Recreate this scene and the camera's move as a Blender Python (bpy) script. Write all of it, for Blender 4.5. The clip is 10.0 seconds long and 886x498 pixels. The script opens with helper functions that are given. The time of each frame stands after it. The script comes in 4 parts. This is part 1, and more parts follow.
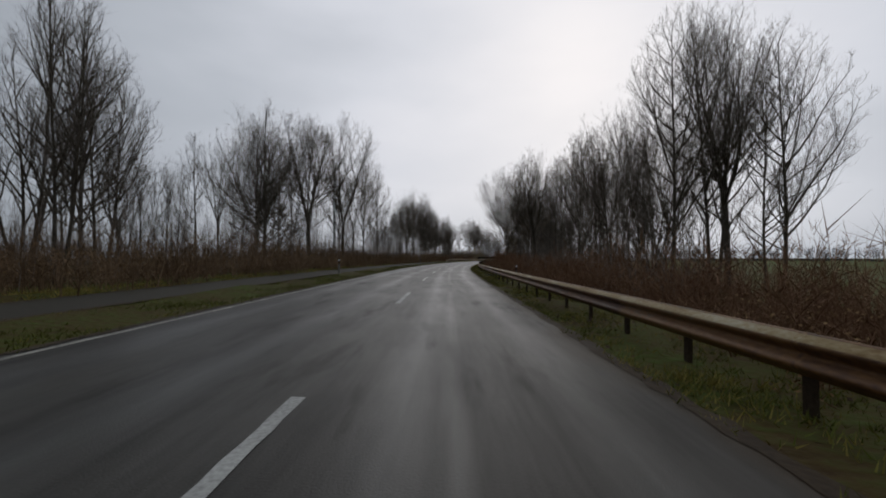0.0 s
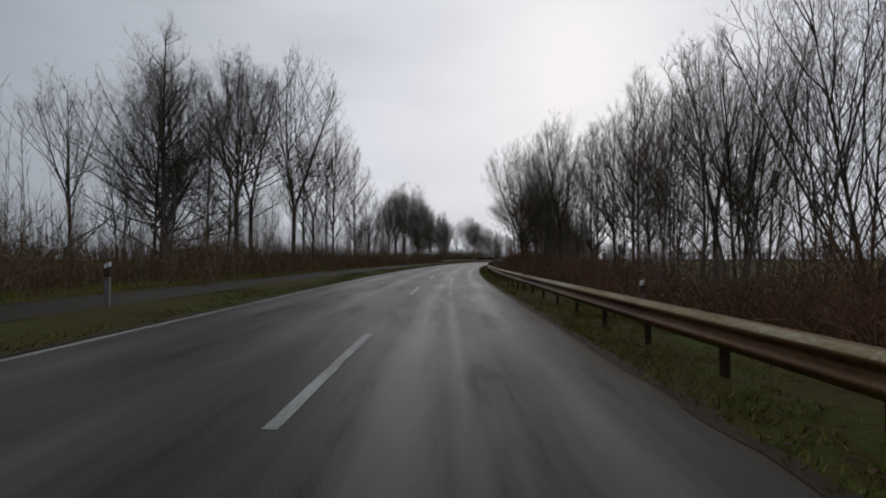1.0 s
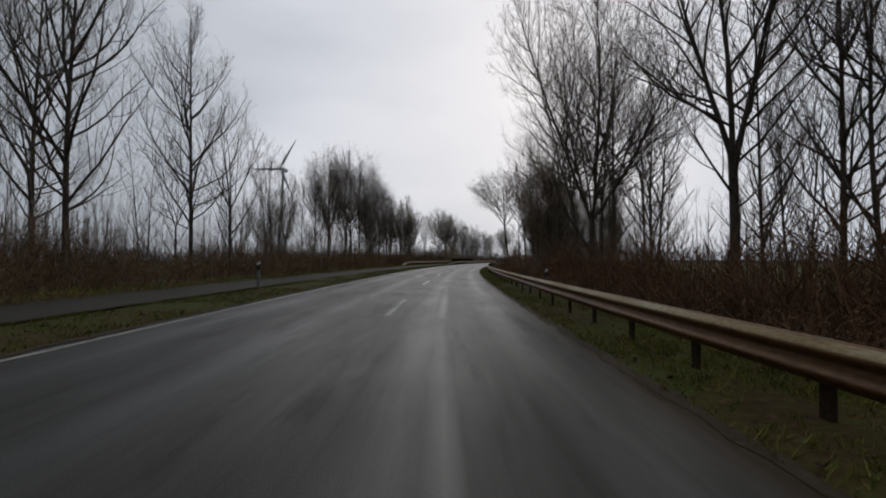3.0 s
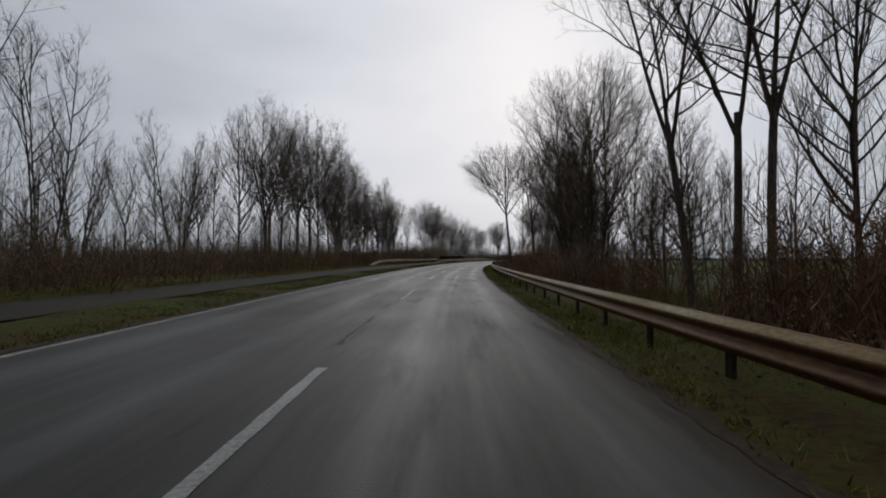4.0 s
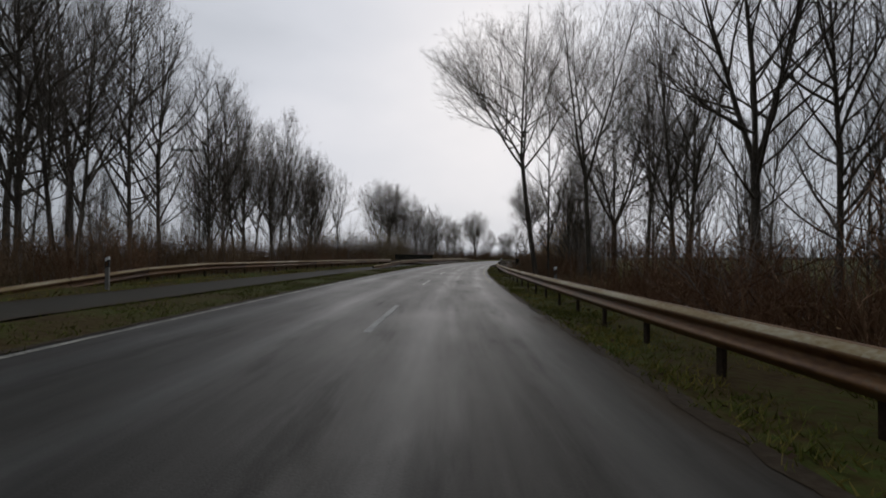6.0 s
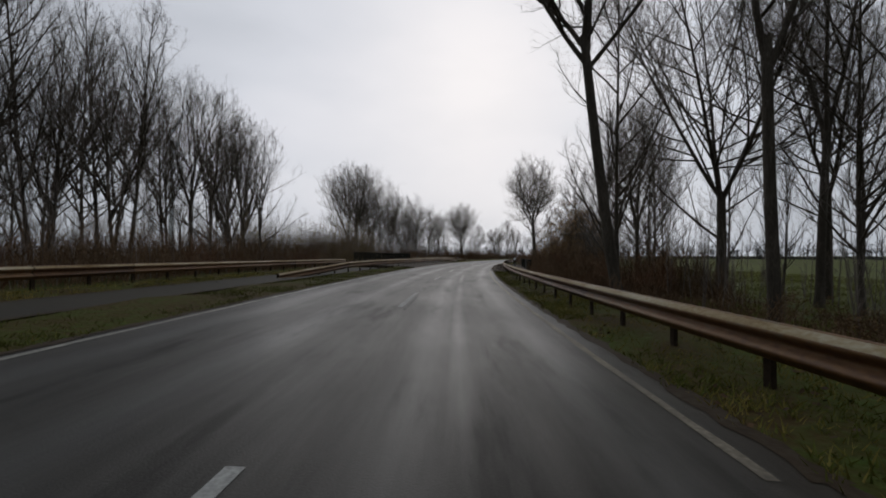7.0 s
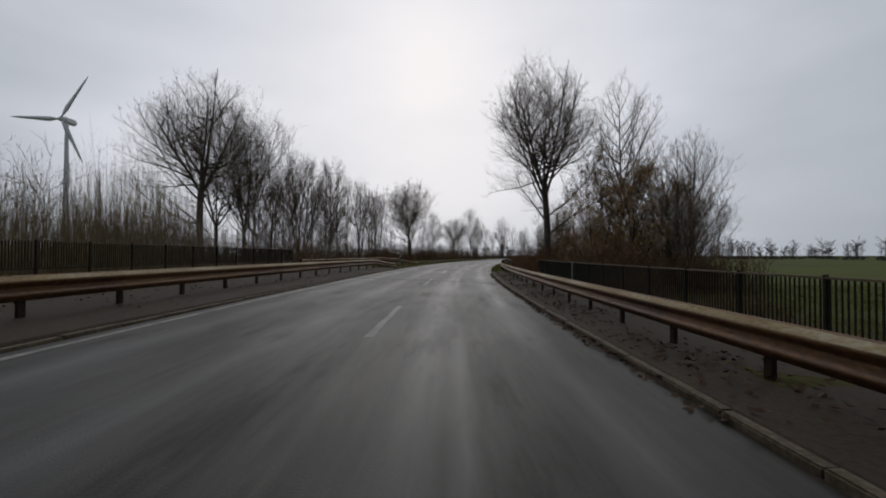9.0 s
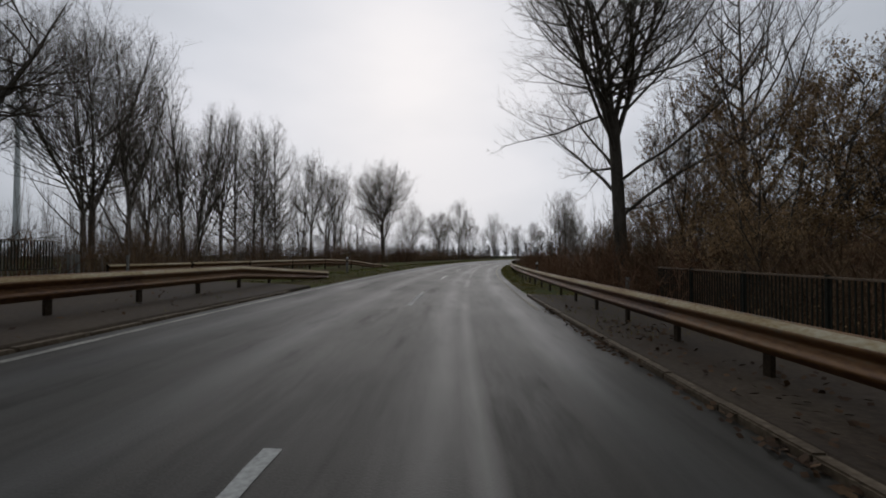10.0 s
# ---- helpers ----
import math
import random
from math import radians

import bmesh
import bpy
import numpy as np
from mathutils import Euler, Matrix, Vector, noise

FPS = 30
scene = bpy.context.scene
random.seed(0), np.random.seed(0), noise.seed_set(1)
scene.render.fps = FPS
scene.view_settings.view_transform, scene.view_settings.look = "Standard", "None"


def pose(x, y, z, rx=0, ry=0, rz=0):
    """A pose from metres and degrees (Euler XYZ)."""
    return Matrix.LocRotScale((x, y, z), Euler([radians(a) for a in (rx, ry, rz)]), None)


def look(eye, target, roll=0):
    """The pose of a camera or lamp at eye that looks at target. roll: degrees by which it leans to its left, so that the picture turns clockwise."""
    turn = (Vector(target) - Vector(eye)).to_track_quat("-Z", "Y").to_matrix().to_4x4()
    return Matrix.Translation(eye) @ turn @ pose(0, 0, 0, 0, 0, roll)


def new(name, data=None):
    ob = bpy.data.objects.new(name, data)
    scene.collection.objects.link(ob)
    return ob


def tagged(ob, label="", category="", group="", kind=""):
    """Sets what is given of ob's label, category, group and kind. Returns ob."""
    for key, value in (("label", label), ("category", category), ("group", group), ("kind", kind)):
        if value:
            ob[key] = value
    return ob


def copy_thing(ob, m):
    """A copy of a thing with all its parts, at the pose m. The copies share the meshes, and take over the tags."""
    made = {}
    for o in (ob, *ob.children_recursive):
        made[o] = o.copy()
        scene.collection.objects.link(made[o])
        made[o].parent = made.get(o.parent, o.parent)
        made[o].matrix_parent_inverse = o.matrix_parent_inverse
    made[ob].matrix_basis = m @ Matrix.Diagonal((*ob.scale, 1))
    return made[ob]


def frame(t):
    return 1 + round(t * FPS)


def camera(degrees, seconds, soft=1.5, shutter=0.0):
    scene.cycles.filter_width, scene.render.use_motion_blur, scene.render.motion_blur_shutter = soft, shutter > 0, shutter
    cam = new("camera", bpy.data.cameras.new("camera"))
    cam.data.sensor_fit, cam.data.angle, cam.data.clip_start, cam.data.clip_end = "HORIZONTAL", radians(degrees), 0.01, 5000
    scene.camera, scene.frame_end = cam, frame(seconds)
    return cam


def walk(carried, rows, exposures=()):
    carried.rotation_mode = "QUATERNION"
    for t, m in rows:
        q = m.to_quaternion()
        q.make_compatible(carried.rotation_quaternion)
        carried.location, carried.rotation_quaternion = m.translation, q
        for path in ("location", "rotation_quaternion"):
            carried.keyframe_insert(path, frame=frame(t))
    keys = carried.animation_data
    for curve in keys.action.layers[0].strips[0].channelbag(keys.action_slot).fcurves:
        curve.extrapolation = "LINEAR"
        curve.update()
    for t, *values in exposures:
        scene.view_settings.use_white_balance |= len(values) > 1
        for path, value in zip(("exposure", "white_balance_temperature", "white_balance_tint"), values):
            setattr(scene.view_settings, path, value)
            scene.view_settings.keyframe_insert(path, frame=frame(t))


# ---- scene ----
cam = camera(90.0, 10.0, soft=1.9)
PATH = [
    (0, pose(0.00, 0.00, 1.22, 91.17, 0.0, 0.15)),
    (0.5, pose(0.02, 10.35, 1.22, 91.24, 0.0, -0.07)),
    (1, pose(0.08, 20.72, 1.22, 91.27, 0.0, -0.36)),
    (1.5, pose(0.22, 31.10, 1.22, 91.31, 0.0, -0.84)),
    (2, pose(0.44, 41.46, 1.22, 91.08, 0.0, -1.42)),
    (2.5, pose(0.86, 51.81, 1.22, 90.97, 0.0, -2.96)),
    (3, pose(1.56, 62.15, 1.22, 91.40, 0.0, -4.49)),
    (3.5, pose(2.50, 72.49, 1.22, 91.33, 0.0, -5.50)),
    (4, pose(3.58, 82.86, 1.22, 91.11, 0.0, -6.07)),
    (4.5, pose(4.79, 93.25, 1.22, 91.05, 0.0, -7.01)),
    (5, pose(6.21, 103.61, 1.22, 90.96, 0.0, -8.21)),
    (5.5, pose(7.81, 113.91, 1.22, 91.03, 0.0, -9.23)),
    (6, pose(9.60, 124.13, 1.22, 91.03, 0.0, -10.34)),
    (6.5, pose(11.57, 134.28, 1.22, 91.01, 0.0, -11.28)),
    (7, pose(13.71, 144.34, 1.22, 90.89, 0.0, -12.54)),
    (7.5, pose(16.10, 154.24, 1.22, 90.75, 0.0, -14.21)),
    (8, pose(18.69, 163.93, 1.22, 90.79, 0.0, -15.45)),
    (8.5, pose(21.49, 173.43, 1.22, 90.69, 0.0, -17.12)),
    (9, pose(24.57, 182.81, 1.22, 90.82, 0.0, -18.92)),
    (9.5, pose(27.89, 192.13, 1.22, 91.03, 0.0, -19.92)),
    (10, pose(31.37, 201.40, 1.22, 90.85, 0.0, -20.90)),
]
walk(cam, PATH, [(0.0, 0.0), (10.0, 0.0)])

# ---- light ----
world = bpy.data.worlds.new("overcast_sky")
scene.world = world
world.use_nodes = True
wn, wl = world.node_tree.nodes, world.node_tree.links
wn.clear()
w_out = wn.new("ShaderNodeOutputWorld")
w_bg = wn.new("ShaderNodeBackground")
w_sky = wn.new("ShaderNodeTexSky")
w_sky.sky_type = "NISHITA"
w_sky.sun_disc = False
w_sky.sun_elevation = radians(25)
w_sky.sun_rotation = radians(17)
w_sky.air_density, w_sky.dust_density, w_sky.ozone_density = 1.0, 4.0, 1.0
w_co = wn.new("ShaderNodeTexCoord")
w_map = wn.new("ShaderNodeMapping")
w_map.inputs["Scale"].default_value = (1.0, 1.0, 2.6)
w_noise = wn.new("ShaderNodeTexNoise")
w_noise.inputs["Scale"].default_value = 1.9
w_noise.inputs["Detail"].default_value = 5.0
w_noise.inputs["Roughness"].default_value = 0.45
# the cloud is brightest round the hidden sun and falls off away from it
SUN_WAY = Vector((0.27, 0.88, 0.42)).normalized()
w_dot = wn.new("ShaderNodeVectorMath")
w_dot.operation = "DOT_PRODUCT"
w_dot.inputs[1].default_value = SUN_WAY
w_near = wn.new("ShaderNodeMapRange")
w_near.inputs["From Min"].default_value, w_near.inputs["From Max"].default_value = -1.0, 1.0
w_sum = wn.new("ShaderNodeMath")
w_sum.operation = "MULTIPLY_ADD"
w_sum.inputs[1].default_value = 0.24
w_less = wn.new("ShaderNodeMath")
w_less.operation = "SUBTRACT"
w_less.inputs[1].default_value = 0.12
w_ramp = wn.new("ShaderNodeValToRGB")
ramp_stops = ((0.0, (2.2, 2.42, 2.78)), (0.55, (2.5, 2.78, 3.16)), (0.72, (3.08, 3.38, 3.8)), (0.86, (4.65, 4.96, 5.5)), (0.95, (6.45, 6.68, 7.3)), (1.0, (7.3, 7.4, 7.95)))
w_el = w_ramp.color_ramp.elements
w_el[0].position, w_el[0].color = 0.0, (*ramp_stops[0][1], 1)
w_el[-1].position, w_el[-1].color = 1.0, (*ramp_stops[-1][1], 1)
for at_, c in ramp_stops[1:-1]:
    w_el.new(at_).color = (*c, 1)
w_mix = wn.new("ShaderNodeMix")
w_mix.data_type = "RGBA"
w_mix.inputs["Factor"].default_value = 0.97
wl.new(w_co.outputs["Generated"], w_map.inputs["Vector"])
wl.new(w_map.outputs["Vector"], w_noise.inputs["Vector"])
wl.new(w_co.outputs["Generated"], w_dot.inputs[0])
wl.new(w_dot.outputs["Value"], w_near.inputs["Value"])
wl.new(w_noise.outputs["Fac"], w_sum.inputs[0])
wl.new(w_near.outputs["Result"], w_sum.inputs[2])
wl.new(w_sum.outputs[0], w_less.inputs[0])
wl.new(w_less.outputs[0], w_ramp.inputs["Fac"])
wl.new(w_sky.outputs["Color"], w_mix.inputs["A"])
wl.new(w_ramp.outputs["Color"], w_mix.inputs["B"])
wl.new(w_mix.outputs["Result"], w_bg.inputs["Color"])
w_bg.inputs["Strength"].default_value = 0.1
wl.new(w_bg.outputs["Background"], w_out.inputs["Surface"])

sun = new("sun", bpy.data.lights.new("sun", "SUN"))
sun.data.energy, sun.data.angle, sun.data.color = 0.4, radians(60), (1.0, 0.97, 0.93)
sun.matrix_world = look(SUN_WAY * 80, (0, 0, 0))


# ---- materials ----
def surface(name, colours, rough=0.8, scale=3.0, fine=40.0, bump=0.2, metal=0.0, stretch=(1, 1, 1), island=0.0, dist=0.02, spec=0.5):
    """A noise-mixed surface: colours dark to light, a broad and a fine grain, relief, and variation from piece to piece."""
    m = bpy.data.materials.new(name)
    m.use_nodes = True
    n, l = m.node_tree.nodes, m.node_tree.links
    b = n["Principled BSDF"]
    b.inputs["Metallic"].default_value = metal
    b.inputs["Specular IOR Level"].default_value = spec
    co = n.new("ShaderNodeTexCoord")
    mp = n.new("ShaderNodeMapping")
    mp.inputs["Scale"].default_value = stretch
    l.new(co.outputs["Object"], mp.inputs["Vector"])
    broad, grain = n.new("ShaderNodeTexNoise"), n.new("ShaderNodeTexNoise")
    broad.inputs["Scale"].default_value, broad.inputs["Detail"].default_value = scale, 4
    grain.inputs["Scale"].default_value, grain.inputs["Detail"].default_value = fine, 3
    for t in (broad, grain):
        l.new(mp.outputs["Vector"], t.inputs["Vector"])
    add = n.new("ShaderNodeMath")
    add.operation = "MULTIPLY_ADD"
    add.inputs[1].default_value = 0.45
    l.new(grain.outputs["Fac"], add.inputs[0])
    half = n.new("ShaderNodeMath")
    half.operation = "MULTIPLY"
    half.inputs[1].default_value = 0.55
    l.new(broad.outputs["Fac"], half.inputs[0])
    l.new(half.outputs[0], add.inputs[2])
    last = add
    if island:
        info = n.new("ShaderNodeObjectInfo")
        geo = n.new("ShaderNodeNewGeometry")
        both = n.new("ShaderNodeMath")
        both.operation = "ADD"
        l.new(info.outputs["Random"], both.inputs[0])
        l.new(geo.outputs["Random Per Island"], both.inputs[1])
        vary = n.new("ShaderNodeMath")
        vary.operation = "MULTIPLY_ADD"
        vary.inputs[1].default_value = island
        l.new(both.outputs[0], vary.inputs[0])
        shift = n.new("ShaderNodeMath")
        shift.operation = "SUBTRACT"
        shift.inputs[1].default_value = island
        l.new(add.outputs[0], vary.inputs[2])
        l.new(vary.outputs[0], shift.inputs[0])
        last = shift
    ramp = n.new("ShaderNodeValToRGB")
    e = ramp.color_ramp.elements
    e[0].position, e[1].position = 0.32, 0.68
    e[0].color, e[1].color = (*colours[0], 1), (*colours[-1], 1)
    for i, c in enumerate(colours[1:-1]):
        e.new(0.32 + 0.36 * (i + 1) / (len(colours) - 1)).color = (*c, 1)
    l.new(last.outputs[0], ramp.inputs["Fac"])
    l.new(ramp.outputs["Color"], b.inputs["Base Color"])
    rr = n.new("ShaderNodeMapRange")
    rr.inputs["To Min"].default_value, rr.inputs["To Max"].default_value = rough * 0.8, min(1.0, rough * 1.2)
    l.new(broad.outputs["Fac"], rr.inputs["Value"])
    l.new(rr.outputs["Result"], b.inputs["Roughness"])
    if bump:
        bp = n.new("ShaderNodeBump")
        bp.inputs["Strength"].default_value, bp.inputs["Distance"].default_value = bump, dist
        l.new(grain.outputs["Fac"], bp.inputs["Height"])
        l.new(bp.outputs["Normal"], b.inputs["Normal"])
    return m


def asphalt():
    """Wet, worn asphalt. UV holds metres along and across the road: the wheel tracks are polished and wetter."""
    m = bpy.data.materials.new("wet_asphalt")
    m.use_nodes = True
    n, l = m.node_tree.nodes, m.node_tree.links
    b = n["Principled BSDF"]
    uv = n.new("ShaderNodeUVMap")
    uv.uv_map = "along"

    def noise_of(sx, sy, detail=4, rough=0.55):
        mp = n.new("ShaderNodeMapping")
        mp.inputs["Scale"].default_value = (sx, sy, 1)
        t = n.new("ShaderNodeTexNoise")
        t.inputs["Scale"].default_value, t.inputs["Detail"].default_value, t.inputs["Roughness"].default_value = 1.0, detail, rough
        l.new(uv.outputs["UV"], mp.inputs["Vector"])
        l.new(mp.outputs["Vector"], t.inputs["Vector"])
        return t.outputs["Fac"]

    def maths(op, a, b_, c=None):
        t = n.new("ShaderNodeMath")
        t.operation = op
        for i, v in enumerate((a, b_, c)):
            if v is None:
                continue
            if isinstance(v, (int, float)):
                t.inputs[i].default_value = v
            else:
                l.new(v, t.inputs[i])
        return t.outputs[0]

    sep = n.new("ShaderNodeSeparateXYZ")
    l.new(uv.outputs["UV"], sep.inputs["Vector"])
    across = maths("MULTIPLY_ADD", noise_of(0.05, 0.05, 1), 0.5, sep.outputs["Y"])
    tracks = None
    for d in (-2.55, -0.95, 1.15, 2.75):
        g = maths("ABSOLUTE", maths("SUBTRACT", across, d), 0)
        g = maths("SUBTRACT", 1.0, maths("DIVIDE", g, 0.42))
        g = maths("MAXIMUM", g, 0.0)
        tracks = g if tracks is None else maths("MAXIMUM", tracks, g)
    stripes = noise_of(0.16, 2.0, 5, 0.62)
    patches = noise_of(0.2, 1.1, 6, 0.6)
    blots = noise_of(0.3, 0.55, 4, 0.55)
    grain = noise_of(55, 55, 3)
    streaks = noise_of(0.4, 5.0, 6, 0.7)
    puddle = noise_of(0.28, 1.5, 7, 0.62)
    dark = n.new("ShaderNodeMapRange")
    dark.inputs["From Min"].default_value, dark.inputs["From Max"].default_value = 0.56, 0.66
    l.new(puddle, dark.inputs["Value"])
    dark = dark.outputs["Result"]
    base = maths("MULTIPLY_ADD", patches, 0.34, maths("MULTIPLY", stripes, 0.30))
    base = maths("MULTIPLY_ADD", blots, 0.26, base)
    base = maths("MULTIPLY_ADD", grain, 0.10, base)
    base = maths("MULTIPLY_ADD", maths("SUBTRACT", streaks, 0.5), 0.3, base)
    base = maths("MULTIPLY_ADD", dark, -0.06, base)
    ramp = n.new("ShaderNodeValToRGB")
    e = ramp.color_ramp.elements
    e[0].position, e[0].color = 0.34, (0.0205, 0.0185, 0.0152, 1)
    e[1].position, e[1].color = 0.68, (0.052, 0.047, 0.0375, 1)
    l.new(base, ramp.inputs["Fac"])
    worn = n.new("ShaderNodeMix")
    worn.data_type = "RGBA"
    worn.inputs["B"].default_value = (0.061, 0.06, 0.055, 1)
    l.new(maths("MULTIPLY", maths("MULTIPLY", tracks, patches), 0.6), worn.inputs["Factor"])
    l.new(ramp.outputs["Color"], worn.inputs["A"])
    # mask of a broken, wandering streak of wet sheen along the right lane
    sheen = maths("ABSOLUTE", maths("SUBTRACT", maths("MULTIPLY_ADD", noise_of(0.02, 0.0, 1), 0.9, sep.outputs["Y"]), 1.8), 0)
    sheen = maths("MAXIMUM", maths("SUBTRACT", 1.0, maths("DIVIDE", sheen, 0.14)), 0.0)
    sheen = maths("MULTIPLY", sheen, maths("MAXIMUM", maths("MULTIPLY_ADD", noise_of(0.11, 0.4, 3), 4.0, -1.7), 0.0))
    sheen = maths("MINIMUM", sheen, 0.6)
    # the sky's reflection in that streak, painted as a paler base colour
    sheen_mix = n.new("ShaderNodeMix")
    sheen_mix.data_type = "RGBA"
    sheen_mix.inputs["B"].default_value = (0.1, 0.094, 0.08, 1)
    l.new(sheen, sheen_mix.inputs["Factor"])
    l.new(worn.outputs["Result"], sheen_mix.inputs["A"])
    mud = n.new("ShaderNodeMix")
    mud.data_type = "RGBA"
    mud.inputs["B"].default_value = (0.046, 0.031, 0.017, 1)
    reach = n.new("ShaderNodeMapRange")
    reach.inputs["From Min"].default_value, reach.inputs["From Max"].default_value = 3.05, 3.5
    l.new(maths("MULTIPLY_ADD", maths("SUBTRACT", blots, 0.5), 1.4, sep.outputs["Y"]), reach.inputs["Value"])
    before = n.new("ShaderNodeMapRange")
    before.inputs["From Min"].default_value, before.inputs["From Max"].default_value = 152.0, 138.0
    l.new(sep.outputs["X"], before.inputs["Value"])
    dirt = maths("MULTIPLY", maths("MULTIPLY", reach.outputs["Result"], before.outputs["Result"]), 0.9)
    l.new(dirt, mud.inputs["Factor"])
    l.new(sheen_mix.outputs["Result"], mud.inputs["A"])
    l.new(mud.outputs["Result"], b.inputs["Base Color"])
    wet = maths("MULTIPLY_ADD", patches, -0.18, 0.58)
    wet = maths("MULTIPLY_ADD", blots, -0.14, wet)
    wet = maths("MULTIPLY_ADD", tracks, -0.06, wet)
    wet = maths("MULTIPLY_ADD", stripes, 0.12, wet)
    wet = maths("MULTIPLY_ADD", dark, 0.06, wet)
    l.new(wet, b.inputs["Roughness"])
    gloss = maths("MULTIPLY_ADD", maths("MULTIPLY", tracks, patches), 0.14, 0.11)
    gloss = maths("MULTIPLY_ADD", stripes, 0.10, gloss)
    gloss = maths("MULTIPLY_ADD", maths("SUBTRACT", streaks, 0.5), 0.22, gloss)
    gloss = maths("MULTIPLY_ADD", dark, -0.03, gloss)
    gloss = maths("MULTIPLY_ADD", sheen, 0.5, gloss)
    gloss = maths("MULTIPLY_ADD", dirt, -0.12, gloss)
    l.new(maths("MAXIMUM", gloss, 0.02), b.inputs["Specular IOR Level"])
    bp = n.new("ShaderNodeBump")
    bp.inputs["Strength"].default_value, bp.inputs["Distance"].default_value = 0.5, 0.005
    l.new(grain, bp.inputs["Height"])
    l.new(bp.outputs["Normal"], b.inputs["Normal"])
    return m


M_ROAD = asphalt()
M_PAINT = surface("worn_road_paint", [(0.13, 0.13, 0.12), (0.3, 0.3, 0.28), (0.46, 0.46, 0.43)], 0.7, 0.9, 26, 0.2, dist=0.004)
M_EDGE = surface("worn_edge_paint", [(0.08, 0.077, 0.066), (0.24, 0.23, 0.195), (0.44, 0.42, 0.36)], 0.65, 1.5, 18, 0.2, dist=0.004)
M_DIRTY = surface("dirty_edge_paint", [(0.06, 0.05, 0.034), (0.14, 0.118, 0.082), (0.27, 0.235, 0.17)], 0.7, 0.9, 18, 0.2, dist=0.004)
M_TAR = surface("tar_seal", [(0.012, 0.012, 0.012), (0.035, 0.034, 0.032)], 0.7, 3, 30, 0.1, spec=0.22)
M_GROUND = surface("verge_soil_and_grass", [(0.044, 0.027, 0.012), (0.066, 0.048, 0.018), (0.06, 0.066, 0.017), (0.062, 0.096, 0.02)], 0.95, 0.5, 7, 0.9, dist=0.06, spec=0.05)
M_GRASS = surface("winter_grass", [(0.066, 0.064, 0.013), (0.098, 0.116, 0.021), (0.25, 0.195, 0.052)], 0.8, 0.6, 4, 0, island=0.25, spec=0.1)
M_ROUGH = surface("long_rough_grass", [(0.1, 0.095, 0.02), (0.145, 0.165, 0.034), (0.24, 0.215, 0.07)], 0.8, 0.5, 4, 0, island=0.25, spec=0.1)
M_LITTER = surface("dead_leaves", [(0.03, 0.016, 0.008), (0.06, 0.032, 0.015), (0.11, 0.064, 0.032)], 0.85, 2, 12, 0, island=0.3, spec=0.2)
M_BARK = surface("dark_bark", [(0.048, 0.04, 0.032), (0.088, 0.074, 0.058), (0.145, 0.126, 0.1)], 0.95, 1.6, 14, 0.8, stretch=(2, 2, 0.5), dist=0.03, spec=0.1)
M_TWIG = surface("twigs", [(0.13, 0.106, 0.09), (0.21, 0.175, 0.15), (0.3, 0.255, 0.22)], 0.9, 0.8, 6, 0, island=0.15, spec=0.1)
M_BRUSH = surface("reddish_brush_twigs", [(0.1, 0.05, 0.028), (0.175, 0.094, 0.053), (0.26, 0.152, 0.09)], 0.9, 0.8, 6, 0, island=0.2, spec=0.1)
M_SCRUB = surface("brown_scrub_twigs", [(0.1, 0.062, 0.036), (0.18, 0.116, 0.068), (0.27, 0.185, 0.112)], 0.9, 0.8, 6, 0, island=0.2, spec=0.1)
M_OLIVE = surface("withered_brown_leaves", [(0.16, 0.092, 0.042), (0.25, 0.152, 0.072), (0.34, 0.22, 0.11)], 0.85, 1, 6, 0, island=0.3, spec=0.1)
M_IVY = surface("ivy_leaves", [(0.014, 0.022, 0.008), (0.028, 0.042, 0.014), (0.05, 0.062, 0.024)], 0.6, 2, 12, 0, island=0.3, spec=0.3)
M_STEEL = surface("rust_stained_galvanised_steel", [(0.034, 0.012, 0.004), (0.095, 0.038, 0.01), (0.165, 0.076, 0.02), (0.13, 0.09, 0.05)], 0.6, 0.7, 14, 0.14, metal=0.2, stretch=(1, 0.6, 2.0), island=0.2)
# pale ochre: lichen, plus the sky's light on the beam tops, held in the colour
M_SKYLIT_LICHEN = surface("lichen_and_sky_light_on_steel", [(0.18, 0.11, 0.04), (0.29, 0.22, 0.115), (0.42, 0.37, 0.26)], 0.75, 2.5, 24, 0.3, stretch=(1, 0.5, 1), island=0.15, spec=0.2)
M_HANDRAIL = surface("rusty_handrail_paint", [(0.05, 0.034, 0.02), (0.13, 0.085, 0.048), (0.22, 0.155, 0.095)], 0.6, 2, 22, 0.15)
M_POST = surface("grimy_steel_post", [(0.014, 0.009, 0.005), (0.032, 0.021, 0.012), (0.058, 0.042, 0.028)], 0.85, 4, 30, 0.2, spec=0.12)
M_RAILING = surface("dark_green_railing_paint", [(0.012, 0.011, 0.008), (0.02, 0.02, 0.014), (0.034, 0.035, 0.026)], 0.8, 2, 20, 0.1, spec=0.15)
M_KERB = surface("pale_kerb_stone", [(0.04, 0.027, 0.015), (0.1, 0.074, 0.048), (0.19, 0.15, 0.105)], 0.8, 1.2, 16, 0.3, spec=0.2)
M_OCHRE = surface("pale_ochre_shoots", [(0.14, 0.1, 0.052), (0.22, 0.165, 0.092), (0.3, 0.235, 0.14)], 0.9, 0.8, 6, 0, island=0.2, spec=0.1)
M_CONCRETE = surface("stained_concrete", [(0.026, 0.017, 0.010), (0.046, 0.032, 0.020), (0.07, 0.054, 0.036)], 0.85, 0.8, 16, 0.3, spec=0.2)
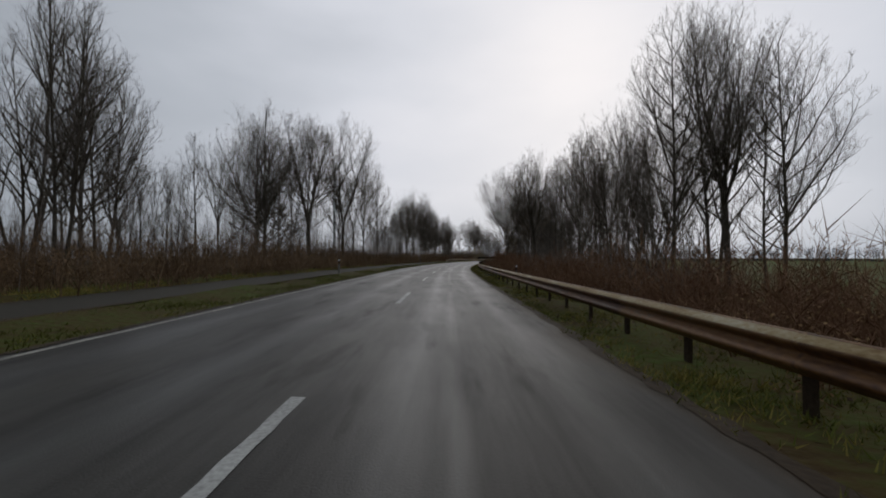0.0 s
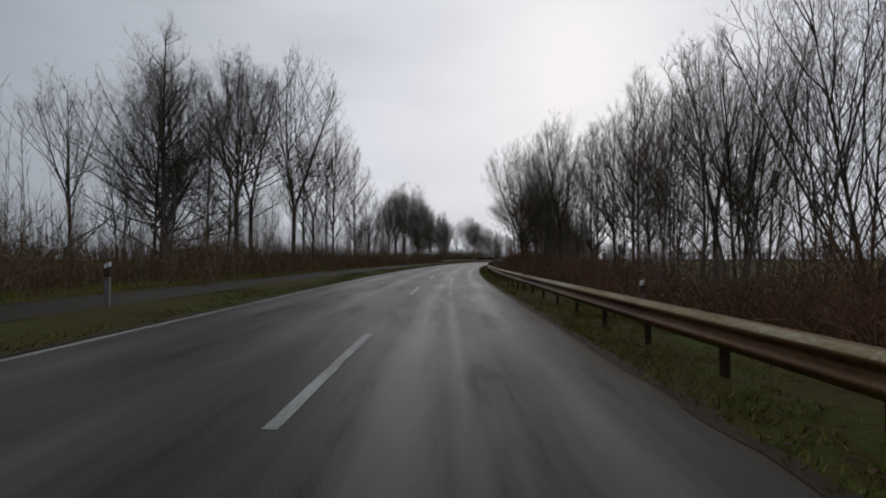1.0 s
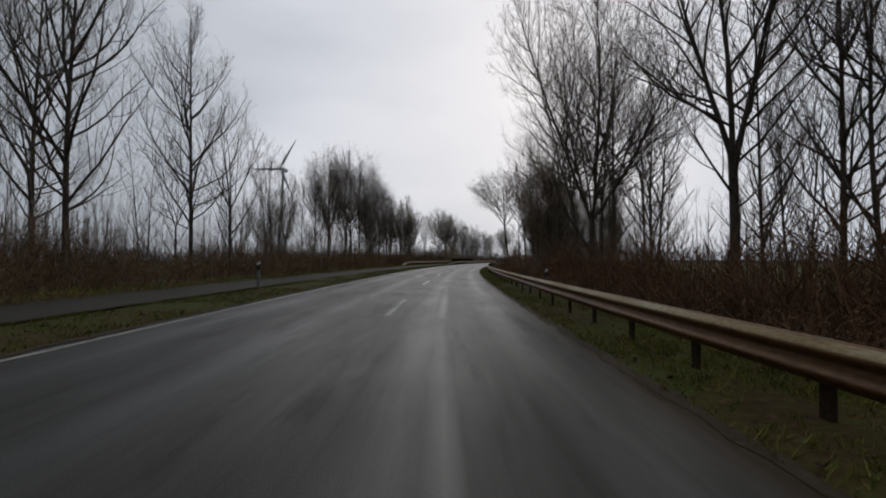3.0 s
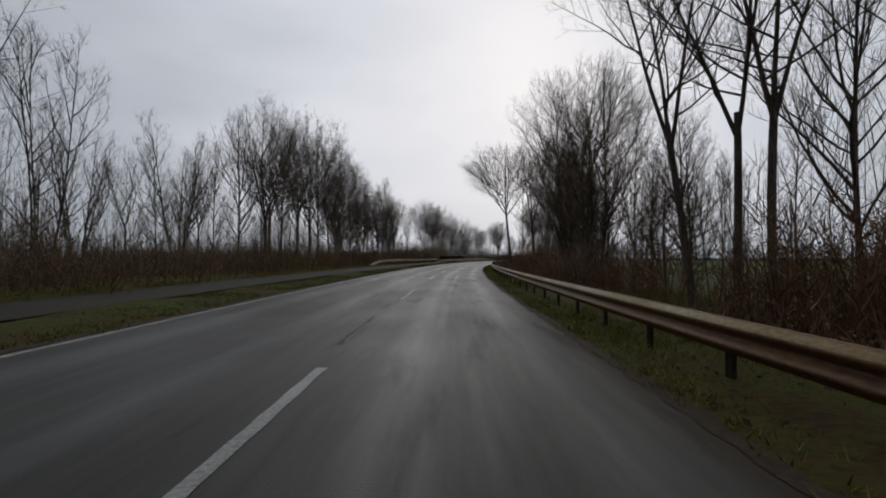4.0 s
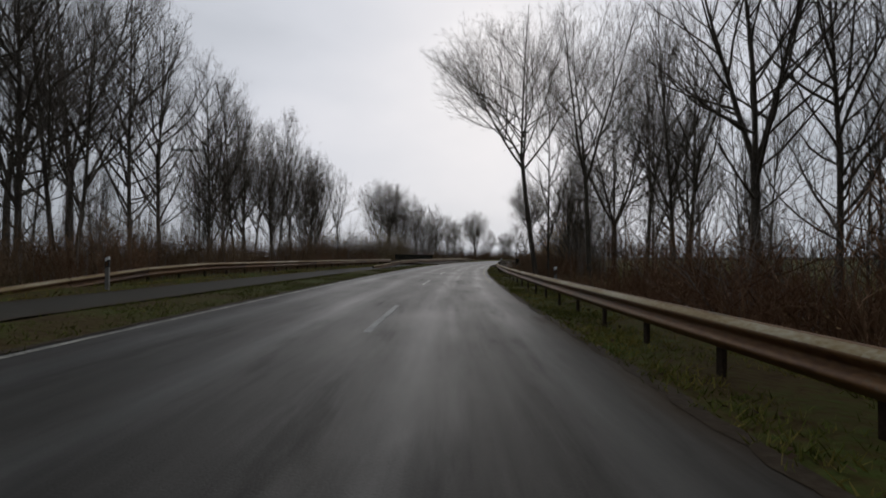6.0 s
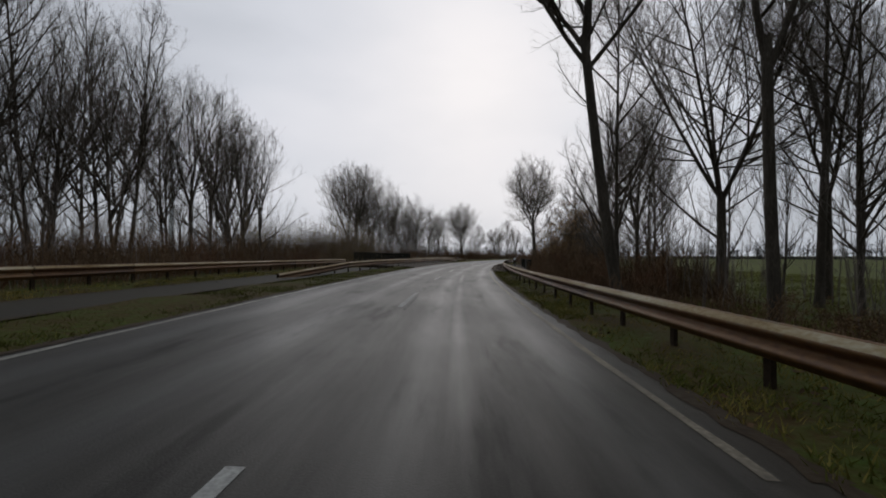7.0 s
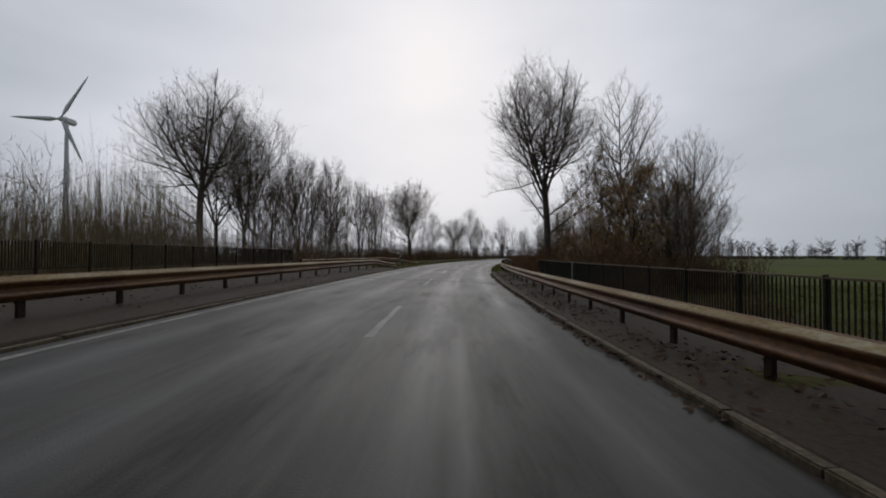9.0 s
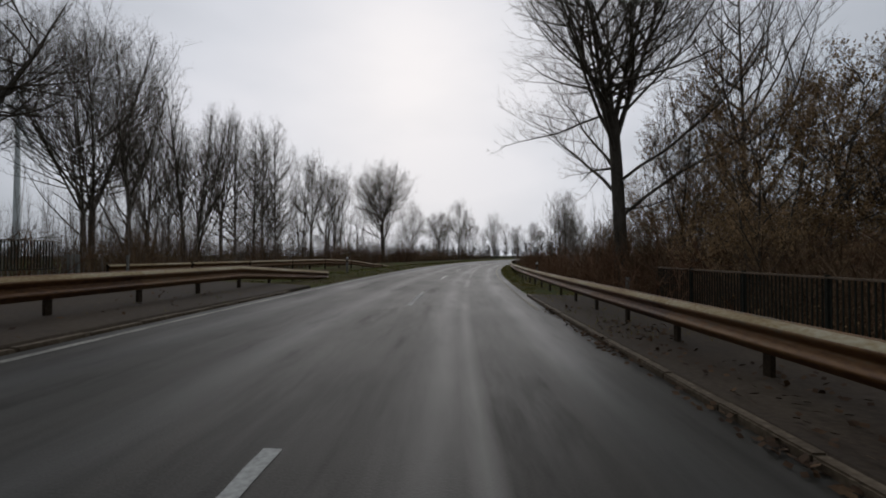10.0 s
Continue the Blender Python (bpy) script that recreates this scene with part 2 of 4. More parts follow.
M_MUD = surface("road_edge_mud", [(0.022, 0.014, 0.007), (0.042, 0.028, 0.015), (0.062, 0.05, 0.034)], 0.8, 1.2, 14, 0.5, spec=0.15)
M_PATH = surface("damp_path_asphalt", [(0.022, 0.018, 0.011), (0.036, 0.032, 0.022), (0.054, 0.049, 0.037)], 0.8, 0.7, 18, 0.3, stretch=(1, 0.4, 1), dist=0.006, spec=0.18)
M_WHITE = surface("white_plastic", [(0.55, 0.55, 0.53), (0.72, 0.72, 0.7), (0.8, 0.8, 0.78)], 0.5, 6, 40, 0.05)
M_GRIME = surface("grimy_white_plastic", [(0.09, 0.085, 0.07), (0.2, 0.19, 0.17), (0.36, 0.35, 0.33)], 0.6, 5, 40, 0.1, stretch=(1, 1, 0.4))
M_BLACK = surface("black_plastic", [(0.012, 0.012, 0.012), (0.03, 0.03, 0.03)], 0.55, 6, 60, 0.1)
M_TURBINE = surface("pale_grey_coating", [(0.62, 0.64, 0.66), (0.72, 0.73, 0.75)], 0.5, 0.1, 2, 0)
M_FAR = surface("far_bare_wood", [(0.05, 0.047, 0.045), (0.085, 0.08, 0.078), (0.11, 0.105, 0.1)], 0.95, 0.05, 1, 0, island=0.2, spec=0.1)
M_FIELD = surface("meadow", [(0.05, 0.05, 0.012), (0.074, 0.084, 0.018), (0.094, 0.11, 0.024)], 0.95, 0.02, 1.5, 0.3, spec=0.05)


# ---- the road's line: heading at each distance, metres and degrees ----
HEADING = [(-80, 0.0), (0, 0.0), (20, -0.5), (41, -1.5), (62, -4.3), (83, -6.2), (104, -8.3), (124, -10.5), (145, -12.8), (165, -15.7),
           (185, -18.9), (205, -21.4), (235, -26.5), (270, -33.0), (320, -41.0), (380, -48.0), (480, -54.0)]
STEP = 0.5
S0, S1 = -60.0, 460.0
LANE = 1.28
BANK = 0.036
_s = np.arange(S0, S1 + STEP / 2, STEP)
_h = np.radians(np.interp(_s, *zip(*HEADING)))
_h = np.convolve(np.pad(_h, 20, "edge"), np.ones(41) / 41, "valid")
_x = np.cumsum(-np.sin(_h)) * STEP
_y = np.cumsum(np.cos(_h)) * STEP
_o = int(round(-S0 / STEP))
_x, _y = _x - _x[_o], _y - _y[_o]


def heading(s):
    return float(np.interp(s, _s, _h))


def ground_z(d, s=0.0):
    """The ground's height across the road."""
    z = np.interp(d, [-60, -14, -9.5, -8.75, -6.25, -5.6, -3.8, 3.6, 5.6, 9.0, 14, 60], [-0.5, 0.1, 0.25, 0.1, 0.1, 0.2, 0.135, -0.13, -0.22, -1.0, -1.2, -1.5])
    return float(z)


def spot(s, d, z=None):
    """A place by distance along the road, metres to the right of its middle line, and height above the ground there (or the level z)."""
    h = heading(s)
    x, y = np.interp(s, _s, _x), np.interp(s, _s, _y)
    return Vector((float(x) + math.cos(h) * (d - LANE), float(y) + math.sin(h) * (d - LANE), ground_z(d, s) if z is None else z))


def at(s, d, z=None, turn=0.0, scale=1.0):
    """The pose of a thing there; its y axis runs along the road."""
    return Matrix.Translation(spot(s, d, z)) @ Matrix.Rotation(heading(s) + turn, 4, "Z") @ Matrix.Diagonal((scale, scale, scale, 1))


# ---- mesh helpers ----
def mesh_of(name, verts, faces, material, smooth=False):
    me = bpy.data.meshes.new(name)
    me.from_pydata([tuple(v) for v in verts], [], faces)
    me.materials.append(material)
    if smooth:
        me.polygons.foreach_set("use_smooth", [True] * len(me.polygons))
    me.update()
    return me


def part(name, data, parent, label="", m=None):
    """One mesh object under a thing or a part. data: a mesh, or (bmesh, material)."""
    if isinstance(data, tuple):
        bm, material = data
        me = bpy.data.meshes.new(name)
        bm.to_mesh(me)
        bm.free()
        me.materials.append(material)
        data = me
    ob = new(name, data)
    ob.parent = parent
    if m is not None:
        ob.matrix_local = m
    return tagged(ob, label)


def box(bm, size, centre, turn=None, bevel=0.0):
    m = Matrix.Translation(centre) @ (turn or Matrix.Identity(4)) @ Matrix.Diagonal((*size, 1))
    made = bmesh.ops.create_cube(bm, size=1.0, matrix=m)
    if bevel:
        edges = list({e for v in made["verts"] for e in v.link_edges})
        bmesh.ops.bevel(bm, geom=edges, offset=bevel, segments=2, affect="EDGES")
    return bm


class Geo:
    """Plain lists of vertices and faces, quick to fill."""

    def __init__(self):
        self.v, self.f = [], []

    def tube(self, pts, radii, n, cap=False):
        base = len(self.v)
        d = (pts[-1] - pts[0]).normalized()
        side = d.orthogonal().normalized()
        other = d.cross(side)
        ring = [(math.cos(2 * math.pi * k / n), math.sin(2 * math.pi * k / n)) for k in range(n)]
        for p, r in zip(pts, radii):
            for c, s in ring:
                self.v.append(p + side * (c * r) + other * (s * r))
        for i in range(len(pts) - 1):
            for k in range(n):
                a, b = base + i * n + k, base + i * n + (k + 1) % n
                self.f.append((a, b, b + n, a + n))
        if cap:
            self.f.append(tuple(base + (len(pts) - 1) * n + k for k in range(n)))

    def cone(self, p, q, r):
        base = len(self.v)
        d = (q - p).normalized()
        side = d.orthogonal() * (r / max(1e-6, d.orthogonal().length))
        other = d.cross(side)
        self.v += [p + side, p - side * 0.5 + other * 0.87, p - side * 0.5 - other * 0.87, q]
        self.f += [(base, base + 1, base + 3), (base + 1, base + 2, base + 3), (base + 2, base, base + 3)]

    def spike(self, p, q, r, roll):
        """The finest twigs and blades: one tapered sliver."""
        base = len(self.v)
        d = q - p
        side = d.orthogonal().normalized() * math.cos(roll) * r
        side += d.cross(side if side.length > 1e-6 else d.orthogonal()).normalized() * math.sin(roll) * r
        self.v += [p - side, p + side, q]
        self.f.append((base, base + 1, base + 2))

    def leaf(self, p, a, b):
        base = len(self.v)
        self.v += [p, p + a * 0.5 + b, p + a, p + a * 0.5 - b]
        self.f.append((base, base + 1, base + 2, base + 3))

    def mesh(self, name, material, smooth=False):
        return mesh_of(name, self.v, self.f, material, smooth)


UP = Vector((0, 0, 1))


def rand_dir(rng):
    return Vector((rng.gauss(0, 1), rng.gauss(0, 1), rng.gauss(0, 1))).normalized()


def limb(wood, twigs, rng, p, d, length, r, level, kids, lift, wob, leaf=None):
    """A limb with its side limbs; the last two levels are tapered twigs."""
    if level >= 3:
        way = (d + UP * lift * 0.5 + rand_dir(rng) * 0.15).normalized()
        q = p + way * length
        twigs.spike(p, q, r, rng.uniform(0, 3.14))
        if level == 3 and kids[3]:
            for k in range(kids[3]):
                side = way.orthogonal()
                side.rotate(Matrix.Rotation(rng.uniform(0, 6.283), 3, way))
                u = rng.uniform(0.2, 0.95)
                limb(wood, twigs, rng, p.lerp(q, u), way * 0.85 + side.normalized() * rng.uniform(0.3, 0.7), length * rng.uniform(0.42, 0.75) * (1.2 - 0.5 * u), max(0.0075, r * 0.7), 4, kids, lift, wob, leaf)
        elif leaf is not None:
            if rng.random() < 0.5:
                w = p.lerp(q, rng.uniform(0.3, 1.0))
                a = rand_dir(rng) * rng.uniform(0.04, 0.075)
                leaf.leaf(w, a, a.orthogonal().normalized() * 0.017)
        return
    n = (6, 4, 1)[level]
    pts, radii, q, way = [p], [r], p, d
    for i in range(n):
        way = (way + UP * lift / n + rand_dir(rng) * wob * (1.0, 1.0, 0.6)[level]).normalized()
        q = q + way * (length / n)
        pts.append(q)
        radii.append(r * (1 - 0.82 * (i + 1) / n))
    (wood if level < 2 else twigs).tube(pts, radii, (6, 4, 3)[level])
    for k in range(kids[level]):
        u = 0.15 + 0.85 * (k + rng.random()) / kids[level]
        i = min(n - 1, int(u * n))
        base = pts[i].lerp(pts[i + 1], u * n - i)
        along = (pts[i + 1] - pts[i]).normalized()
        side = along.orthogonal()
        side.rotate(Matrix.Rotation(rng.uniform(0, 6.283), 3, along))
        ang = radians(rng.uniform(25, 60))
        way = along * math.cos(ang) + side.normalized() * math.sin(ang)
        limb(wood, twigs, rng, base, way, length * rng.uniform(0.42, 0.7) * (1.15 - 0.5 * u), max((0.02, 0.014, 0.0105)[level], radii[i] * 0.6), level + 1, kids, lift, wob, leaf)


SHAPES = {  # crown radius at shares of the crown's height
    "egg": [(0, 0.45), (0.12, 0.78), (0.3, 0.98), (0.5, 1.0), (0.7, 0.86), (0.87, 0.55), (1, 0.12)],
    "pear": [(0, 0.55), (0.1, 0.9), (0.25, 1.0), (0.45, 0.9), (0.65, 0.74), (0.85, 0.52), (1, 0.14)],
    "cone": [(0, 0.7), (0.15, 1.0), (0.35, 0.9), (0.6, 0.6), (0.85, 0.26), (1, 0.04)],
    "tall": [(0, 0.4), (0.2, 0.85), (0.4, 1.0), (0.65, 0.85), (0.85, 0.5), (1, 0.08)],
    "fan": [(0, 0.2), (0.25, 0.5), (0.5, 0.8), (0.75, 1.0), (0.9, 0.85), (1, 0.4)],
    "bush": [(0, 0.75), (0.15, 0.95), (0.4, 1.0), (0.65, 0.8), (0.85, 0.5), (1, 0.1)],
    "dome": [(0, 0.35), (0.15, 0.66), (0.4, 0.92), (0.6, 1.0), (0.8, 0.88), (0.93, 0.6), (1, 0.2)],
}


class Shoots:
    """One growing stem's wood: limbs part into branches, branchlets and twigs inside the crown's outline."""

    def __init__(self, rng, axis, h, low, width, shape, fine, turn_up, leaf):
        self.rng, self.axis, self.h, self.low, self.width = rng, axis, h, low, width
        self.zs, self.rs = zip(*SHAPES[shape])
        self.lump = rng.uniform(0, 90)
        self.fine, self.turn_up, self.leaf = fine, turn_up, leaf

    def outside(self, q):
        u = (q.z / self.h - self.low) / (1 - self.low)
        if u > 1.0:
            return True
        u = max(0.0, u)
        c = self.axis(q.z)
        x, y = q.x - c.x, q.y - c.y
        rho = math.hypot(x, y)
        if rho < 0.2:
            return False
        edge = self.width * 0.5 * float(np.interp(u, self.zs, self.rs))
        return rho > edge * (1 + 0.38 * noise.noise(Vector((x / rho * 1.3 + self.lump, y / rho * 1.3, u * 3.4))))

    def room(self, p, d):
        """How far the crown reaches from p along d."""
        length = 0.0
        while length < 16:
            length += 0.5
            if self.outside(p + d * length):
                break
        return length

    def side_ways(self, pts, n, lo, ang, bias=1.0):
        """Where n side shoots leave a line, and which way."""
        rng, segs, az = self.rng, len(pts) - 1, self.rng.uniform(0, 6.283)
        for k in range(n):
            u = lo + (1 - lo) * ((k + rng.random()) / n) ** bias
            i = min(segs - 1, int(u * segs))
            along = (pts[i + 1] - pts[i]).normalized()
            side = along.orthogonal().normalized()
            az += 2.4 + rng.uniform(-0.5, 0.5)
            side.rotate(Matrix.Rotation(az, 3, along))
            if side.z < -0.3 and rng.random() < 0.6:
                side = -side
            a = radians(ang * rng.uniform(0.7, 1.3))
            yield u, pts[i].lerp(pts[i + 1], u * segs - i), along * math.cos(a) + side * math.sin(a)

    def line(self, p, d, length, n, up, wob, free=False):
        pts, way, q = [p], d.normalized(), p
        for i in range(n):
            way = (way + UP * (up / n) + rand_dir(self.rng) * wob).normalized()
            q = q + way * (length / n)
            pts.append(q)
            if not free and i >= 1 and self.outside(q):
                break
        return pts, (pts[-1] - pts[0]).length

    def leader(self, wood, boughs, twigs, p, d, length, r, ang, limbs, lo):
        """An upright stem with limbs all along it; the lower limbs leave it flatter."""
        pts, got = self.line(p, d, length, 9, 0.35, 0.05)
        n = len(pts) - 1
        wood.tube(pts, [max(0.02, r * (1 - 0.9 * i / n)) for i in range(n + 1)], 7)
        self.limbs_on(boughs, twigs, pts, r, ang, max(3, int(got * limbs)), lo)

    def limbs_on(self, boughs, twigs, pts, r, ang, count, lo):
        for u, b, way in self.side_ways(pts, count, lo, 1.0, 1.25):
            along = way
            flat = Vector((self.rng.gauss(0, 1), self.rng.gauss(0, 1), 0)).normalized()
            a = radians(ang * self.rng.uniform(0.55, 1.35) * (1.32 - 0.7 * u))
            way = along * math.cos(a) + flat * math.sin(a)
            share = max(0.0, min(1.0, (b.z / self.h - self.low) / (1 - self.low)))
            most = self.width * 0.62 * float(np.interp(min(1.0, share + 0.15), self.zs, self.rs)) / max(0.4, math.sin(a)) + 0.8
            reach = min(most, self.room(b, (way + UP * self.turn_up * 0.3).normalized()) * 1.12)
            if reach > 0.9:
                self.limb(boughs, twigs, b, way, reach, min(max(0.03, r * 0.62 * (1 - 0.75 * u)), 0.011 + 0.009 * reach))

    def limb(self, boughs, twigs, p, d, length, r):
        pts, got = self.line(p, d, length, 6, self.turn_up, 0.15)
        n = len(pts) - 1
        boughs.tube(pts, [max(0.010, r * (1 - 0.86 * i / n)) for i in range(n + 1)], 5 if r > 0.05 else 4)
        for u, b, way in self.side_ways(pts, max(4, int(got * 2.1 * self.fine)), 0.18, 40):
            size = max(0.7, min(3.6, got * 0.52 * (1.15 - 0.75 * u))) * self.rng.uniform(0.65, 1.2)
            self.branch(boughs, twigs, b, way, size, max(0.009, min(0.026, r * 0.5 * (1 - 0.7 * u))))

    def branch(self, boughs, twigs, p, d, length, r):
        pts, got = self.line(p, d, length, 3, self.turn_up * 0.8, 0.12)
        n = len(pts) - 1
        boughs.tube(pts, [max(0.006, r * (1 - 0.8 * i / n)) for i in range(n + 1)], 3)
        for u, b, way in self.side_ways(pts, max(3, int(got * 3.6 * self.fine)), 0.12, 42):
            size = max(0.4, min(1.3, got * 0.5 * (1.15 - 0.55 * u))) * self.rng.uniform(0.7, 1.25)
            self.branchlet(twigs, b, way, size)

    def branchlet(self, twigs, p, d, length):
        rng = self.rng
        way = (d + UP * self.turn_up * 0.35 + rand_dir(rng) * 0.18).normalized()
        q = p + way * length
        twigs.cone(p, q, 0.006)
        side = way.orthogonal().normalized()
        az = rng.uniform(0, 6.283)
        for k in range(5 if length > 0.5 else 4):
            u = rng.uniform(0.1, 0.95)
            side.rotate(Matrix.Rotation(2.4, 3, way))
            b = p.lerp(q, u)
            e = b + (way + side * rng.uniform(0.45, 0.85) + UP * 0.15) * rng.uniform(0.22, 0.55)
            twigs.spike(b, e, 0.0048, rng.uniform(0, 3.14))
            if self.leaf is not None:
                for _ in range(6):
                    v = rand_dir(rng) * rng.uniform(0.06, 0.11)
                    self.leaf.leaf(b.lerp(e, rng.uniform(0.2, 1.0)), v, v.orthogonal().normalized() * 0.026)


def tree_kind(seed, height, width, low=0.2, shape="egg", limbs=1.6, top=0.9, split=0, open_=22, ang=48, turn_up=0.8, fine=1.0, girth=0.2, stems=1, spread=0.0, sway_by=0.014,
              leaves=False, ivy=0, label="", bark=None, twig=None):
    """One tree at the origin: trunk and crown. low: where the crown begins, as a share of the height; top: how far the trunk runs up; split: leaders into which it
    then parts, open_ degrees off the trunk; limbs: limbs to a metre of stem, ang degrees off it, that curve up by turn_up; fine: how close the branches stand;
    stems: trunks from the ground that lean apart by spread degrees; ivy: leaves that climb the trunk."""
    rng = random.Random(seed)
    thing = new("bare_tree")
    thing.empty_display_size = 0.3
    creeper = Geo()
    wood, boughs, twigs, leaf = Geo(), Geo(), Geo(), (Geo() if leaves else None)
    first = rng.uniform(0, 6.283)
    for k in range(stems):
        az = first + 6.283 * (k + rng.random() * 0.5) / stems
        tilt = radians(spread * rng.uniform(0.4, 1.0)) if stems > 1 else 0.0
        h = height * (rng.uniform(0.78, 0.98) if k else 1.0)
        foot = Vector((math.cos(az), math.sin(az), 0)) * (0.3 * (stems > 1))
        slope = Vector((math.cos(az) * math.tan(tilt), math.sin(az) * math.tan(tilt), 0))
        sway = [rand_dir(rng) * sway_by * h for _ in range(2)]

        def axis(z, foot=foot, slope=slope, sway=sway, h=h):
            u = max(0.0, min(1.0, z / h))
            s = sway[0] * math.sin(3.1 * u) + sway[1] * math.sin(6.2 * u) * 0.6
            return Vector((foot.x + slope.x * z + s.x, foot.y + slope.y * z + s.y, z))

        g = Shoots(rng, axis, h, low, width, shape, fine, turn_up, leaf)
        zt, n = h * top, 12
        line = [axis(-0.3)] + [axis(zt * (i + 1) / n) for i in range(n)]
        end = girth * (0.75 if split else 0.12)
        wood.tube(line, [girth * 1.4] + [girth + (end - girth) * ((i + 1) / n) ** 0.85 for i in range(n)], 9)
        for j in range(ivy):
            z = h * 0.62 * rng.random() ** 1.3
            a = rng.uniform(0, 6.283)
            c = axis(z) + Vector((math.cos(a), math.sin(a), 0)) * (girth + rng.uniform(0.0, 0.34) * (1.1 - z / h))
            v = rand_dir(rng) * rng.uniform(0.08, 0.14)
            creeper.leaf(c, v, v.orthogonal().normalized() * 0.045)
        z0 = h * low
        if zt > z0 * 1.15:
            side = [axis(z0 + (zt - z0) * i / 8) for i in range(9)]
            g.limbs_on(boughs, twigs, side, girth, ang, max(2, int((zt - z0) * limbs)), 0.0)
        for j in range(split):
            a = first + 6.283 * (j + rng.uniform(-0.25, 0.25)) / split
            o = radians(open_ * rng.uniform(0.45, 1.2))
            way = Vector((math.cos(a) * math.sin(o), math.sin(a) * math.sin(o), math.cos(o)))
            p = axis(zt * rng.uniform(0.86, 1.0))
            g.leader(wood, boughs, twigs, p, way, g.room(p, way) * 1.1, girth * 0.72 * max(0.36, 1.5 / split ** 0.6), ang, limbs, 0.12)
    part("trunk", wood.mesh("trunk", bark or M_BARK, True), thing)
    if ivy:
        tagged(part("ivy", creeper.mesh("ivy", M_IVY), thing, "dark green ivy climbing the trunk"), kind="stuff")
    crown = tagged(part("crown", twigs.mesh("twigs", twig or M_TWIG), thing), kind="stuff")
    tagged(part("bough", boughs.mesh("boughs", bark or M_BARK, True), crown), kind="stuff")
    if leaves:
        tagged(part("leaf", leaf.mesh("withered_leaves", M_OLIVE), crown, "withered brown leaves still hanging"), kind="stuff")
    return tagged(thing, label, "tree", "roadside trees")


def shrub_kind(seed, height, width, stems, kids, label, leaves=False, twig=None):
    rng = random.Random(seed)
    thing = new("shrub")
    wood, twigs, leaf = Geo(), Geo(), (Geo() if leaves else None)
    for k in range(stems):
        az, rad = rng.uniform(0, 6.283), width * 0.5 * math.sqrt(rng.random())
        p = Vector((math.cos(az) * rad * 0.8, math.sin(az) * rad * 0.8, -0.15))
        tilt = radians(rng.uniform(4, 38))
        way = Vector((math.cos(az) * math.sin(tilt), math.sin(az) * math.sin(tilt), math.cos(tilt)))
        limb(wood, twigs, rng, p, way, height * rng.uniform(0.55, 1.05), rng.uniform(0.016, 0.03), 1, kids, 0.2, 0.16, leaf)
    tagged(part("stem", wood.mesh("stems", twig or M_BRUSH), thing), kind="stuff")
    tagged(part("twig", twigs.mesh("twigs", twig or M_BRUSH), thing), kind="stuff")
    if leaves:
        tagged(part("leaf", leaf.mesh("withered_leaves", M_OLIVE), thing, "withered brown leaves"), kind="stuff")
    return tagged(thing, label, "shrub", "roadside brush")


# ---- ground and road ----
def build_ground():
    """One sheet: a strip that follows the road's cross-section, joined to a wide rim that reaches the horizon."""
    rng = random.Random(5)
    ds = [-60, -45, -34, -26, -20, -16, -14, -12.5, -11, -9.5, -8.9, -8.5, -7.6, -6.6, -6.1, -5.6, -4.7, -3.8, 0, 3.6, 4.6, 5.6, 6.6, 7.8, 9, 10.5, 12, 14, 17, 21, 27, 36, 48, 60]
    ss = np.arange(-55, 455.1, 2.5)
    v, f, nd = [], [], len(ds)
    for s in ss:
        for d in ds:
            p = spot(s, d)
            if -3.8 < d < 3.6:
                p.z -= 0.12
            elif -9.0 < d < -6.0:
                p.z -= 0.03
            elif d < -4.5 or d > 4.5:
                p.z += 0.16 * (noise.noise(Vector((p.x * 0.35, p.y * 0.35, 2))) + 0.4 * noise.noise(Vector((p.x * 1.3, p.y * 1.3, 7))))
            else:
                p.z -= 0.05
            v.append(p)
    ns = len(ss)
    for i in range(ns - 1):
        for j in range(nd - 1):
            a = i * nd + j
            f.append((a, a + 1, a + nd + 1, a + nd))
    loop = [j for j in range(nd)] + [i * nd + nd - 1 for i in range(1, ns)] + [(ns - 1) * nd + j for j in range(nd - 2, -1, -1)] + [i * nd for i in range(ns - 2, 0, -1)]
    mid = spot(200, -10)
    prev = loop
    for radius in (340, 700, 1500, 4500):
        ring = []
        for k in loop:
            p = v[k]
            a = math.atan2(p.y - mid.y, p.x - mid.x)
            ring.append(len(v))
            v.append(Vector((mid.x + radius * math.cos(a), mid.y + radius * math.sin(a), -1.5 + (0.4 if radius < 400 else 0) * noise.noise(p * 0.02))))
        m = len(loop)
        for k in range(m):
            f.append((prev[k], ring[k], ring[(k + 1) % m], prev[(k + 1) % m]))
        prev = ring
    me = mesh_of("ground", v, f, M_GROUND, True)
    me.materials.append(M_FIELD)
    for poly in me.polygons:
        if poly.index >= (ns - 1) * (nd - 1) or poly.index % (nd - 1) < 3 or poly.index % (nd - 1) > nd - 7:
            poly.material_index = 1
    return tagged(new("ground", me), "winter grass, leaf litter and bare soil beside the road", "ground", kind="structure")


def path_z(d):
    return 0.17 - 0.02 * (d + 7.5)


